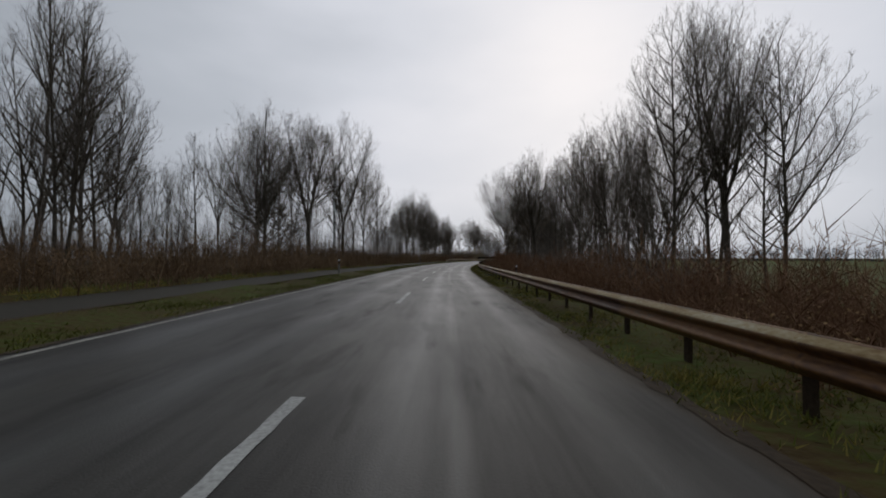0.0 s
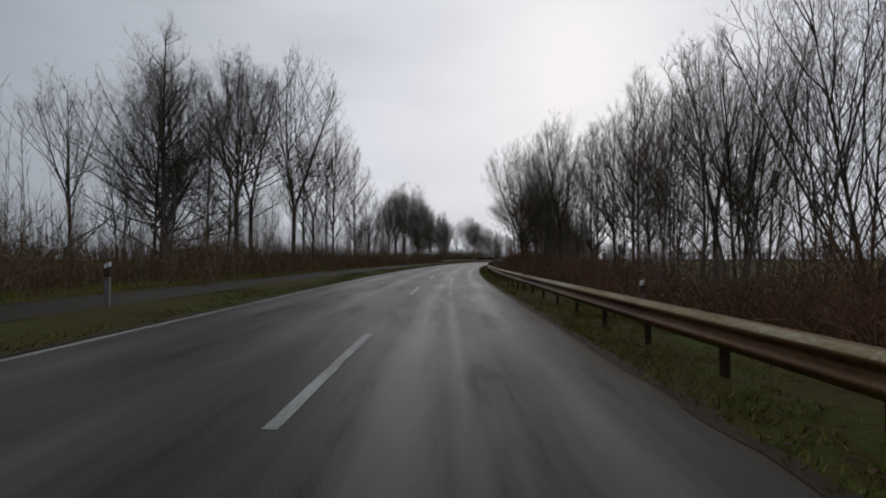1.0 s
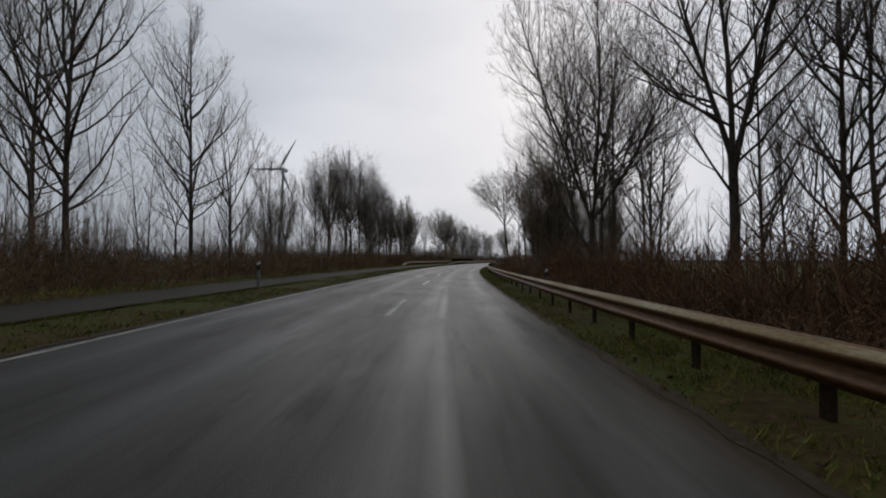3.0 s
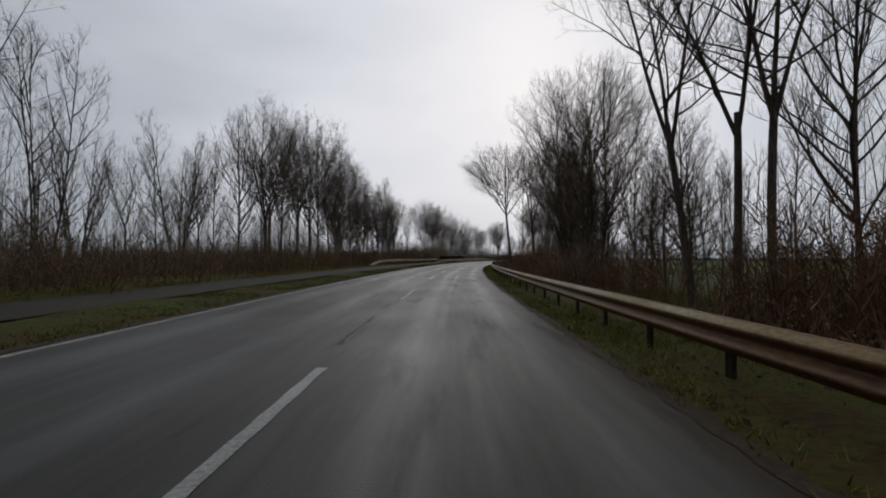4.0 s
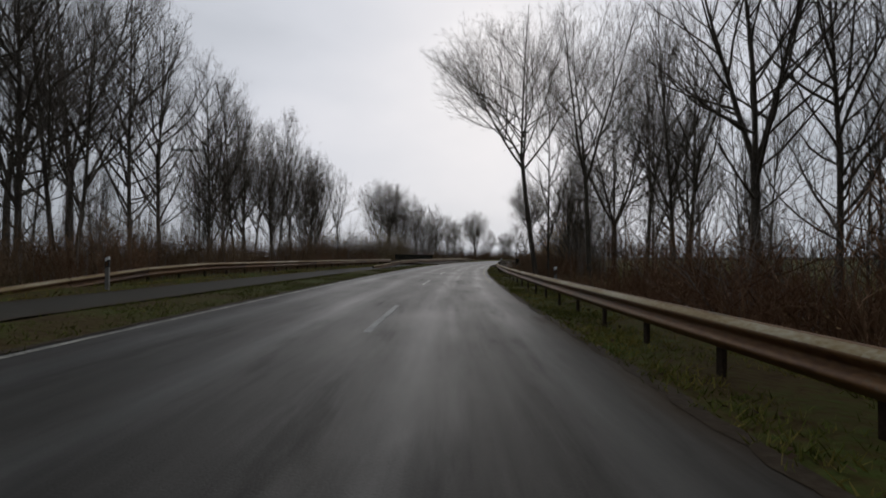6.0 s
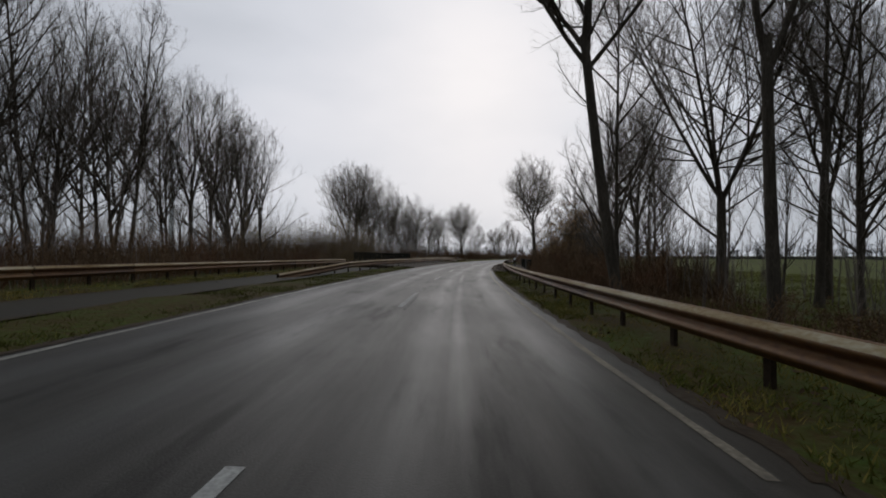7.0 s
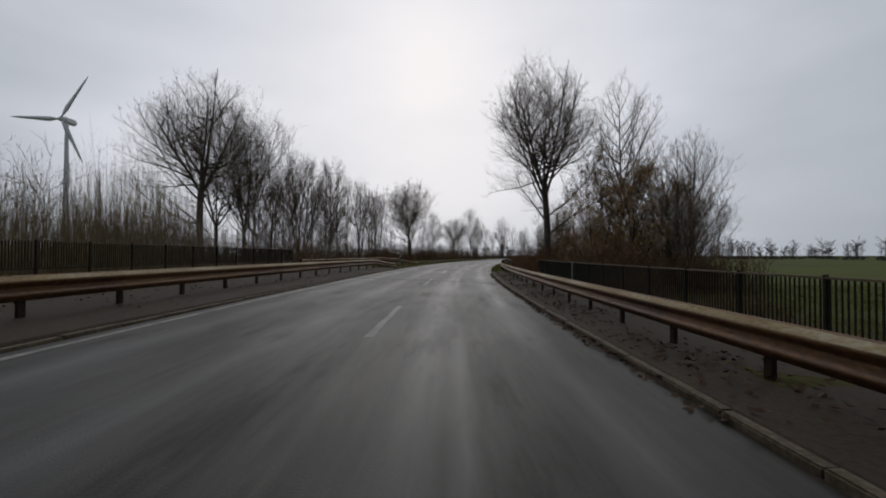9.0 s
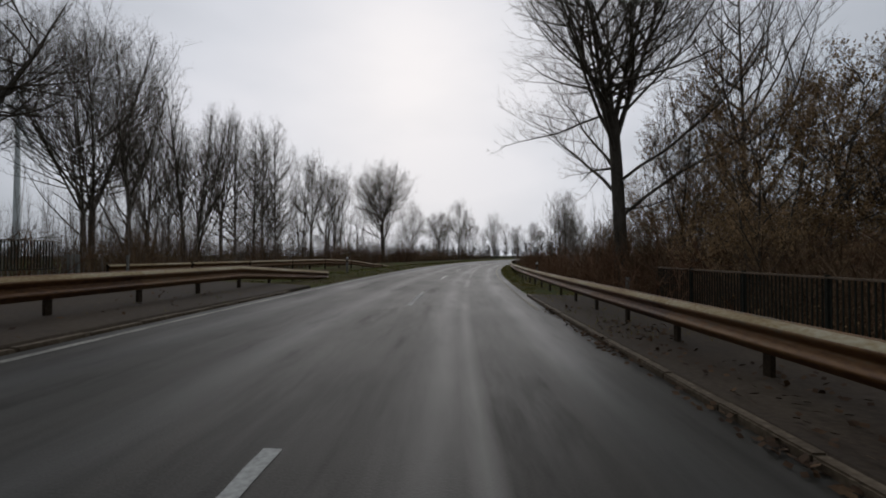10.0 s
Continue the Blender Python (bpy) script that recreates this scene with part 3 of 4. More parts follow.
def strip(name, d0, d1, s0, s1, lift, material, step=2.0, thick=0.0, cols=1, wander=0.0, rng=None, level=None):
    """A band along the road, with its distances along and across as UV."""
    v, f, uv = [], [], []
    n = max(1, int(round((s1 - s0) / step)))
    for i in range(n + 1):
        s = s0 + (s1 - s0) * i / n
        w0, w1 = (rng.uniform(-wander, wander), rng.uniform(-wander, wander)) if rng else (0, 0)
        for j in range(cols + 1):
            d = d0 + w0 + (d1 + w1 - d0 - w0) * j / cols
            v.append(spot(s, d, (level(d) if level else -BANK * d) + lift))
            uv.append((s, d))
    w = cols + 1
    for i in range(n):
        for j in range(cols):
            a = i * w + j
            f.append((a, a + 1, a + w + 1, a + w))
    if thick:
        top = len(v)
        edge = [i * w for i in range(n + 1)] + [i * w + cols for i in range(n + 1)]
        for k in edge:
            v.append(v[k] - Vector((0, 0, thick)))
            uv.append(uv[k])
        for i in range(n):
            a, b = i * w, (i + 1) * w
            f.append((a, b, top + i + 1, top + i))
            a, b = i * w + cols, (i + 1) * w + cols
            f.append((b, a, top + n + 1 + i, top + n + 2 + i))
    me = mesh_of(name, v, f, material, False)
    layer = me.uv_layers.new(name="along")
    for loop_ in me.loops:
        layer.data[loop_.index].uv = uv[loop_.vertex_index]
    return me


build_ground()
road = tagged(new("road", strip("road", -3.75, 3.5, -55, 450, 0.0, M_ROAD, 2.0, 0.14, 8)), "wet worn two-lane asphalt road", "road", kind="structure")
EDGE_L, EDGE_R = -3.5, 3.15
rng = random.Random(11)
part("edge_line", strip("edge_line", EDGE_L - 0.05, EDGE_L + 0.05, -50, 440, 0.005, M_EDGE, 0.5, wander=0.01, rng=rng), road, "worn white edge line")
part("edge_line", strip("edge_line", EDGE_R - 0.05, EDGE_R + 0.05, 148, 184, 0.005, M_DIRTY, 0.5, wander=0.012, rng=rng), road, "dirty worn edge line")
part("edge_line", strip("edge_line", EDGE_R - 0.05, EDGE_R + 0.05, 216, 440, 0.005, M_DIRTY, 1.0, wander=0.012, rng=rng), road, "worn white edge line")
for k in range(-4, 36):
    s = 11.9 + 12 * k
    part("centre_dash", strip("centre_dash", -0.06, 0.06, s, s + 4.0, 0.005, M_PAINT, 0.25, wander=0.009, rng=rng), road)
for s0, s1 in ((-50, 148), (148, 184)):
    part("mud_edge", strip("mud_edge", 3.42, 3.62, s0, s1, 0.006, M_MUD, 0.3, wander=0.05, rng=rng), road, "brown mud and leaf mould along the road edge")
part("mud_edge", strip("mud_edge", -3.78, -3.63, -50, 184, 0.009, M_MUD, 0.35, wander=0.05, rng=rng), road, "brown mud and leaf mould along the road edge")
cycle_path = tagged(new("cycle_path", strip("cycle_path", -8.7, -6.3, -50, 184, 0.0, M_PATH, 2.0, 0.1, 4, level=path_z)), "narrow damp grey-brown asphalt cycle path beside the verge", "cycle path", kind="structure")
for d0, d1 in ((-8.82, -8.55), (-6.45, -6.2)):
    part("mud_edge", strip("mud_edge", d0, d1, -50, 184, 0.006, M_MUD, 0.4, wander=0.06, rng=rng, level=path_z), cycle_path, "brown leaf mould creeping over the path edge")
# dark sealed joints: along the middle line, and across at the bridge
for k in range(10):
    s = rng.uniform(5, 300)
    d = rng.choice((-0.2, -0.16, 0.14, -0.2))
    part("tar_seam", strip("tar_seam", d, d + rng.uniform(0.03, 0.05), s, s + rng.uniform(1.0, 3.5), 0.004, M_TAR, 0.22, wander=0.028, rng=rng), road)
for s in (206.5,):
    part("expansion_joint", strip("expansion_joint", -3.6, 3.4, s, s + 0.3, 0.006, M_TAR, 0.3, cols=10), road, "dark rubber joint across the road at the bridge")


# ---- guard rails, railings, posts ----
def beam_mesh(length=4.0):
    """A W-shaped steel beam along y, its face towards -x."""
    prof = []
    for k in range(25):
        u = k / 24
        x = -0.095 * (0.5 - 0.5 * math.cos(4 * math.pi * u)) ** 0.75
        prof.append((x, 0.31 - 0.31 * u))
    back = [(x + 0.006, z) for x, z in reversed(prof)]
    ring = prof + back
    v = [Vector((x, y, z)) for y in (-0.04, length + 0.04) for x, z in ring]
    n = len(ring)
    f = [(k, (k + 1) % n, n + (k + 1) % n, n + k) for k in range(n)]
    v = [Vector((p.x, p.y, 0.31 - (0.31 - p.z) * 1.28)) for p in v]
    me = mesh_of("beam", v, f, M_STEEL, True)
    me.materials.append(M_SKYLIT_LICHEN)
    # the top of the upper lobe, painted paler as if lit by the sky
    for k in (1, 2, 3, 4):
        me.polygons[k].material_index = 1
    return me


def post_mesh(height, material=None):
    bm = bmesh.new()
    box(bm, (0.055, 0.12, height + 0.3), (0.05, 0, (height - 0.3) / 2))
    box(bm, (0.02, 0.10, 0.2), (0.02, 0, height - 0.17))
    me = bpy.data.meshes.new("post")
    bm.to_mesh(me)
    bm.free()
    me.materials.append(material or M_POST)
    return me


BEAM, POST = beam_mesh(), post_mesh(0.66)


def guard_rail(label, s0, s1, d_of, side, ends=None):
    """Beams on posts from s0 to s1; side 1 faces left (rail on the right of the road), -1 faces right."""
    thing = new("guard_rail")
    base = spot(s0, d_of(s0))
    thing.location = base
    s = s0
    while s < s1:
        a, b = spot(s, d_of(s)), spot(s + 4, d_of(s + 4))
        way = b - a
        yaw = math.atan2(-way.x, way.y)
        drop = ends(s) if ends else 0.0
        drop2 = ends(s + 4) if ends else 0.0
        tilt = math.atan2(way.z - (drop2 - drop), 4.0)
        flip = Matrix.Rotation(math.pi, 4, "Z") @ Matrix.Translation((0, -4, 0)) if side < 0 else Matrix.Identity(4)
        m = Matrix.Translation(a - base + Vector((0, 0, 0.42 - drop))) @ Matrix.Rotation(yaw, 4, "Z") @ Matrix.Rotation(tilt, 4, "X") @ flip
        part("beam", BEAM, thing, m=m)
        for u in (0.0, 2.0):
            q = spot(s + u, d_of(s + u))
            m = Matrix.Translation(q - base + Vector((0, 0, 0.06 - drop - (drop2 - drop) * u / 4))) @ Matrix.Rotation(yaw + (math.pi if side < 0 else 0), 4, "Z")
            part("post", POST, thing, m=m)
        s += 4
    return tagged(thing, label, "guard rail", "steel guard rails")


RAIL_R = 4.5
guard_rail("long weathered steel guard rail on posts along the grass verge", -44, 376, lambda s: RAIL_R, 1)
guard_rail("steel guard rail whose ends slope into the grass", 166, 226, lambda s: -5.3 - 1.7 * max(0, (186 - s) / 18) ** 1.5, -1, lambda s: 0.45 * min(1, max(0, (174 - s) / 8, (s - 218) / 8)))
guard_rail("second steel guard rail that swings away behind the verge", 134, 190, lambda s: -9.7 - 1.1 * min(1, max(0, (s - 133.5) / 7.5)) - 1.1 * max(0, (s - 141) / 50), -1, lambda s: 0.62 * min(1, max(0, (144 - s) / 10)))
guard_rail("outer steel guard rail beyond the bridge, bending towards the road", 221.5, 249, lambda s: -12.4 + 4.4 * min(1, max(0, (s - 221.5) / 26)), -1, lambda s: 0.62 * min(1, max(0, (s - 241) / 8)))


def railing(label, s0, s1, d):
    """A bridge railing: posts, rails and upright bars."""
    level = -BANK * d + (0.02 if d > 0 else 0.14)
    thing = new("bridge_railing")
    base = spot(s0, d, level)
    thing.location = base
    length = 2.0
    bm = bmesh.new()
    bmesh.ops.create_cube(bm, size=1.0, matrix=Matrix.Diagonal((0.02, 0.02, 0.84, 1)))
    bar = bpy.data.meshes.new("bar")
    bm.to_mesh(bar)
    bm.free()
    bar.materials.append(M_RAILING)
    bm = box(bmesh.new(), (0.06, 0.06, 1.25), (0, 0, 0.45), bevel=0.006)
    post = bpy.data.meshes.new("post")
    bm.to_mesh(post)
    bm.free()
    post.materials.append(M_RAILING)
    bm = box(bmesh.new(), (0.06, length + 0.02, 0.035), (0, length / 2, 1.03), bevel=0.008)
    top = bpy.data.meshes.new("handrail")
    bm.to_mesh(top)
    bm.free()
    top.materials.append(M_HANDRAIL)
    bm = box(bmesh.new(), (0.04, length + 0.02, 0.03), (0, length / 2, 0.14))
    low = bpy.data.meshes.new("lower_rail")
    bm.to_mesh(low)
    bm.free()
    low.materials.append(M_RAILING)
    s = s0
    while s < s1:
        a = spot(s, d, level)
        m = Matrix.Translation(a - base + Vector((0, 0, 0.08))) @ Matrix.Rotation(heading(s + 1), 4, "Z")
        part("post", post, thing, m=m)
        part("handrail", top, thing, m=m)
        part("lower_rail", low, thing, m=m)
        for k in range(1, 20):
            part("bar", bar, thing, m=m @ Matrix.Translation((0, k * length / 20, 0.59)))
        s += length
    return tagged(thing, label, "railing", "bridge railings")


railing("dark green steel bridge railing with upright bars", 186, 218, 6.8)
railing("dark green steel bridge railing with upright bars", 193, 219, -12.0)


def walkway(name, d0, d1, s0, s1, label):
    """The raised concrete edge of the bridge, with a kerb."""
    v, f = [], []
    n = int((s1 - s0) / 2)
    prof = [(d0, -0.2), (d0, 0.10), (d0 + 0.03, 0.13), (d1, 0.16), (d1, -0.2)]
    if d1 < d0:
        prof = [(d0, -0.2), (d0, 0.10), (d0 - 0.03, 0.13), (d1, 0.16), (d1, -0.2)]
    for i in range(n + 1):
        s = s0 + (s1 - s0) * i / n
        for d, z in prof:
            v.append(spot(s, d, -BANK * d + z - 0.06))
    w = len(prof)
    for i in range(n):
        for j in range(w - 1):
            a = i * w + j
            f.append((a, a + 1, a + w + 1, a + w))
    f += [tuple(range(w)), tuple(n * w + k for k in range(w))]
    return tagged(new(name, mesh_of(name, v, f, M_CONCRETE)), label, "walkway", kind="structure")


def kerb(name, d0, d1, s0, s1, level):
    """A row of kerb stones, each a metre long."""
    thing = tagged(new(name), "worn pale kerb stones along the bridge edge", "kerb", kind="structure")
    stone = bpy.data.meshes.new("kerb_stone")
    bm = box(bmesh.new(), (abs(d1 - d0), 0.994, 0.26), (0, 0.5, 0), bevel=0.015)
    bm.to_mesh(stone)
    bm.free()
    stone.materials.append(M_KERB)
    for i in range(int(s1 - s0)):
        d = (d0 + d1) / 2
        part("kerb_stone", stone, thing, m=at(s0 + i, d, -BANK * d + level + 0.005 * math.sin(i * 2.7)))
    return thing


kerb("kerb_right", 3.42, 3.54, 184, 220, -0.055)
kerb("kerb_left", -3.76, -3.9, 186, 218, -0.09)
walkway("pavement", 3.545, 7.05, 184, 220, "stained concrete bridge edge with a low kerb and dead leaves")
walkway("pavement_left", -3.905, -12.35, 186, 220, "stained concrete bridge edge with a low kerb")


def delineator(s, d, turn=0.0, tall=1.0):
    """A white roadside marker post with a slanted black band and a reflector."""
    thing = new("marker_post")
    ring = [(-0.06, -0.03), (0.06, -0.03), (0.045, 0.04), (0.0, 0.06), (-0.045, 0.04)]
    v = [(x, y, z) for z in (-0.2, 0.72) for x, y in ring]
    n = len(ring)
    side = lambda a: [(a + k, a + (k + 1) % n, a + n + (k + 1) % n, a + n + k) for k in range(n)]
    part("shaft", mesh_of("shaft", v, side(0), M_GRIME), thing, "grimy grey-white shaft")
    v = [(x * 1.02, y * 1.02, z + (0.03 * x / 0.06 if z < 0.8 else 0.03 * x / 0.06)) for z in (0.72, 0.92) for x, y in ring]
    part("band", mesh_of("band", v, side(0), M_BLACK), thing, "slanted black band")
    v = [(x, y, z + (0.03 * x / 0.06)) for z in (0.92, 1.02) for x, y in ring]
    part("cap", mesh_of("cap", v, side(0) + [tuple(range(n, 2 * n))], M_WHITE), thing)
    bm = box(bmesh.new(), (0.05, 0.008, 0.14), (0, -0.037, 0.82), bevel=0.003)
    part("reflector", (bm, M_STEEL), thing, "small pale reflector")
    thing.matrix_world = at(s, d, None, turn, tall)
    return tagged(thing, "white plastic marker post with a black band", "marker post", "marker posts")


for s, d in ((30.4, -6.2), (32, 6.2), (79.5, -6.2), (82, 5.6), (143, 5.5), (138, -9.2), (232, 5.4), (232, -6.2)):
    delineator(s, d)
delineator(179.0, 4.95, 0.0, 1.22)


def stake(s, d, width, height, z=None):
    """A squared grey post with a chamfered head and a cap plate."""
    thing = new("fence_post")
    bm = box(bmesh.new(), (width, width, height + 0.3), (0, 0, (height - 0.3) / 2), bevel=width * 0.12)
    part("shaft", (bm, M_GRIME), thing)
    bm = box(bmesh.new(), (width * 1.12, width * 1.12, 0.04), (0, 0, height + 0.018), bevel=0.008)
    part("cap", (bm, M_GRIME), thing)
    thing.matrix_world = at(s, d, z)
    return tagged(thing, "pale grimy square post beside the bridge railing", "fence post", "posts at the bridge")


for s, d, width, height in ((221.5, -14.0, 0.16, 1.15), (221.0, -13.2, 0.11, 1.1), (221.2, -11.4, 0.08, 1.0), (222.0, 7.4, 0.12, 1.0)):
    stake(s, d, width, height)
for s in (190.0, 206.0):
    stake(s, 6.62, 0.06, 0.98, -0.13)
bm = box(bmesh.new(), (0.22, 0.22, 1.3), (0, 0, 0.35), bevel=0.02)
block = part("end_stone", (bm, M_KERB), None)
block.matrix_world = at(185.3, 6.45)
tagged(block, "low ochre stone block at the railing's end", "stone block")

# ---- wind turbine ----
def wind_turbine():
    thing = new("wind_turbine")
    g = Geo()
    g.tube([Vector((0, 0, -3)), Vector((0, 0, 30)), Vector((0, 0, 75))], [1.75, 1.45, 0.85], 20)
    part("tower", g.mesh("tower", M_TURBINE, True), thing)
    bm = box(bmesh.new(), (3.2, 8.5, 3.4), (0, 1.5, 76.3), bevel=0.9)
    nacelle = part("nacelle", (bm, M_TURBINE), thing)
    g = Geo()
    g.tube([Vector((0, -2.6, 76.3)), Vector((0, -4.0, 76.3)), Vector((0, -5.2, 76.3))], [1.6, 1.4, 0.3], 14, True)
    part("hub", g.mesh("hub", M_TURBINE, True), nacelle)
    for k in range(3):
        a = radians(33 + 120 * k)
        way = Vector((math.sin(a), 0, math.cos(a)))
        flat = Vector((math.cos(a), 0, -math.sin(a)))
        v, f = [], []
        for u, w, th in ((0.0, 0.7, 0.6), (0.06, 0.8, 0.6), (0.2, 1.7, 0.4), (0.5, 1.2, 0.25), (0.85, 0.7, 0.14), (1.0, 0.12, 0.05)):
            c = Vector((0, -4.0, 76.3)) + way * (0.8 + 27 * u)
            v += [c + flat * w * 0.6, c + Vector((0, th, 0)), c - flat * w, c - Vector((0, th, 0))]
        for i in range(5):
            for j in range(4):
                f.append((i * 4 + j, i * 4 + (j + 1) % 4, i * 4 + 4 + (j + 1) % 4, i * 4 + 4 + j))
        part("blade", mesh_of("blade", v, f, M_TURBINE, True), nacelle)
    thing.matrix_world = at(376.5, -435.3, -1.5, radians(28), 1.6)
    return tagged(thing, "pale three-bladed wind turbine standing in a far field", "wind turbine")


wind_turbine()

# ---- trees ----
KINDS = {
    "ash": tree_kind(1, 19.0, 8.4, 0.16, "tall", 2.4, top=0.93, ang=48, turn_up=0.7, fine=0.82, girth=0.16, label="tall bare roadside tree with a straight trunk"),
    "ash2": tree_kind(2, 20.1, 9.0, 0.2, "tall", 1.5, top=0.34, split=3, open_=16, ang=44, turn_up=0.65, fine=0.8, girth=0.22, label="tall bare tree whose trunk forks into steep limbs"),
    "alder": tree_kind(3, 16.4, 10.1, 0.06, "cone", 3.2, top=0.94, ang=62, turn_up=0.4, fine=0.78, girth=0.17, label="bare tree with a pointed crown"),
    "twin": tree_kind(4, 18.4, 5.8, 0.18, "tall", 1.9, top=0.92, ang=38, turn_up=0.7, fine=0.85, girth=0.13, stems=2, spread=7, label="bare tree with two trunks"),
    "clump": tree_kind(5, 16.7, 4.9, 0.2, "tall", 1.3, top=0.92, ang=34, turn_up=0.75, fine=0.75, girth=0.12, stems=4, spread=12, label="clump of bare leaning trunks"),
    "oak": tree_kind(6, 18.4, 14.6, 0.1, "pear", 1.6, top=0.4, split=4, open_=32, ang=62, turn_up=0.26, fine=0.8, girth=0.36, sway_by=0.018, label="broad bare tree with a rounded crown"),
    "oak2": tree_kind(7, 19.0, 11.2, 0.14, "dome", 1.4, top=0.26, split=5, open_=30, ang=54, turn_up=0.4, fine=0.68, girth=0.24, label="bare tree with steep limbs and a domed crown"),
    "oak3": tree_kind(19, 22.0, 10.4, 0.17, "dome", 1.2, top=0.3, split=5, open_=24, ang=50, turn_up=0.42, fine=0.48, girth=0.25, label="tall bare tree with a domed crown of fine twigs"),
    "broom": tree_kind(8, 12.1, 10.1, 0.06, "fan", 1.0, top=0.05, split=11, open_=36, ang=28, turn_up=0.6, fine=0.55, girth=0.24, label="many-stemmed bare willow spreading like a fan"),
    "slim": tree_kind(9, 13.8, 4.7, 0.14, "tall", 2.4, top=0.94, ang=42, turn_up=0.65, fine=0.9, girth=0.09, label="slender young bare tree"),
    "slim2": tree_kind(10, 11.5, 3.1, 0.15, "tall", 1.7, top=0.94, ang=34, turn_up=0.7, fine=0.8, girth=0.06, stems=3, spread=8, label="thin bare saplings growing together"),
    "leafy": tree_kind(12, 10.1, 6.4, 0.0, "bush", 1.7, top=0.9, ang=62, turn_up=0.25, fine=0.8, girth=0.1, stems=3, spread=13, leaves=True, twig=M_SCRUB, label="bushy tree with withered brown leaves"),
    "dome": tree_kind(21, 20.1, 12.6, 0.2, "pear", 2.0, top=0.44, split=5, open_=24, ang=60, turn_up=0.22, fine=0.92, girth=0.35, label="bare tree with a clear trunk and a domed crown"),
    "big": tree_kind(13, 21.8, 15.0, 0.42, "egg", 1.3, top=0.5, split=4, open_=30, ang=46, turn_up=0.3, fine=0.8, girth=0.23, label="large old bare tree close to the road"),
    "tower": tree_kind(16, 21.8, 10.1, 0.4, "egg", 0.8, top=0.42, split=3, open_=20, ang=40, turn_up=0.45, fine=0.7, girth=0.2, sway_by=0.034, label="tall bare tree with a long clear trunk"),
    "ivied": tree_kind(23, 20.0, 8.6, 0.06, "tall", 2.0, top=0.92, ang=48, turn_up=0.5, fine=0.8, girth=0.17, stems=2, spread=4, sway_by=0.02, ivy=1500, twig=M_SCRUB, label="tall bare tree with brown twigs and ivy on its trunk"),
    "copse": tree_kind(14, 14.9, 4.3, 0.1, "tall", 1.3, top=0.92, ang=36, turn_up=0.65, fine=0.65, girth=0.1, stems=2, spread=6, label="thin bare tree in the wood behind the verge"),
    "copse2": tree_kind(15, 13.8, 7.3, 0.08, "egg", 1.2, top=0.4, split=4, open_=26, ang=42, turn_up=0.45, fine=0.48, girth=0.13, label="bare tree in the wood behind the verge"),
    "willow": tree_kind(18, 17.2, 8.8, 0.08, "tall", 2.3, top=0.93, ang=27, turn_up=0.3, fine=0.5, girth=0.19, sway_by=0.02, label="bare willow with a single trunk and many steep limbs"),
}
for k in KINDS.values():
    k.location = (0, -52, 0)
_used = set()


def plant(kind, s, d, scale=1.0, turn=0.0, tip=0.0, lean=0.0):
    m = at(s, d, ground_z(d) - 0.05, 0.0, scale) @ Matrix.Rotation(radians(lean), 4, "Y") @ Matrix.Rotation(turn, 4, "Z")
    if tip:
        m = m @ Matrix.Rotation(radians(tip), 4, "Y")
    k = KINDS[kind]
    if kind not in _used:
        _used.add(kind)
        k.matrix_basis = m
        return k
    rest = k.matrix_basis.copy()
    k.scale = (1, 1, 1)
    c = copy_thing(k, m)
    k.matrix_basis = rest
    return c


# the trees that stand out, one by one: kind, along, across, scale
LEFT = [("twin", 19, -15.6, 0.79), ("ash", 24, -18.8, 0.85), ("twin", 26.5, -19.8, 0.86), ("slim2", 28.5, -20.1, 0.76), ("slim2", 35.5, -23.4, 0.82), ("slim2", 36.5, -22.8, 0.8), ("slim2", 37.5, -22.1, 0.84),
        ("slim", 40.5, -22.6, 0.92), ("clump", 25.5, -23.5, 0.99), ("alder", 58, -24.4, 1.4), ("copse2", 52.5, -27.3, 1.09), ("ash2", 62, -19.8, 1.09), ("oak3", 67, -16.4, 1.02), ("ash2", 71.5, -23.6, 1.25),
        ("twin", 62, -27.2, 1.17), ("ash", 60.5, -27.1, 1.08), ("alder", 71, -28.6, 1.3), ("oak2", 65, -29, 1.16), ("copse2", 72.5, -16.4, 1.13), ("slim", 74, -28.3, 1.9)]
LEFT1 = [("ash", 88.5, -24.5, 1.18), ("ash", 84, -18.1, 1.14), ("slim", 85.5, -28.3, 0.98), ("ash", 94, -18.1, 1.09), ("copse2", 96, -16.3, 0.97), ("slim2", 100, -15, 0.94), ("clump", 122.5, -24.9, 0.88),
        ("ash", 126.5, -21.6, 0.87), ("slim", 123.5, -22, 0.88), ("copse2", 116, -24.5, 0.71), ("clump", 113, -25.6, 0.72), ("slim", 118.5, -24, 0.78), ("copse2", 129, -27.6, 0.9), ("oak3", 131.5, -21.1, 0.87),
        ("ash2", 143.5, -23, 1.02), ("ash", 146.5, -21.3, 1.15), ("ash", 167, -24.6, 1.16), ("slim2", 131.5, -18.8, 0.9), ("twin", 147, -19.2, 1.06)]
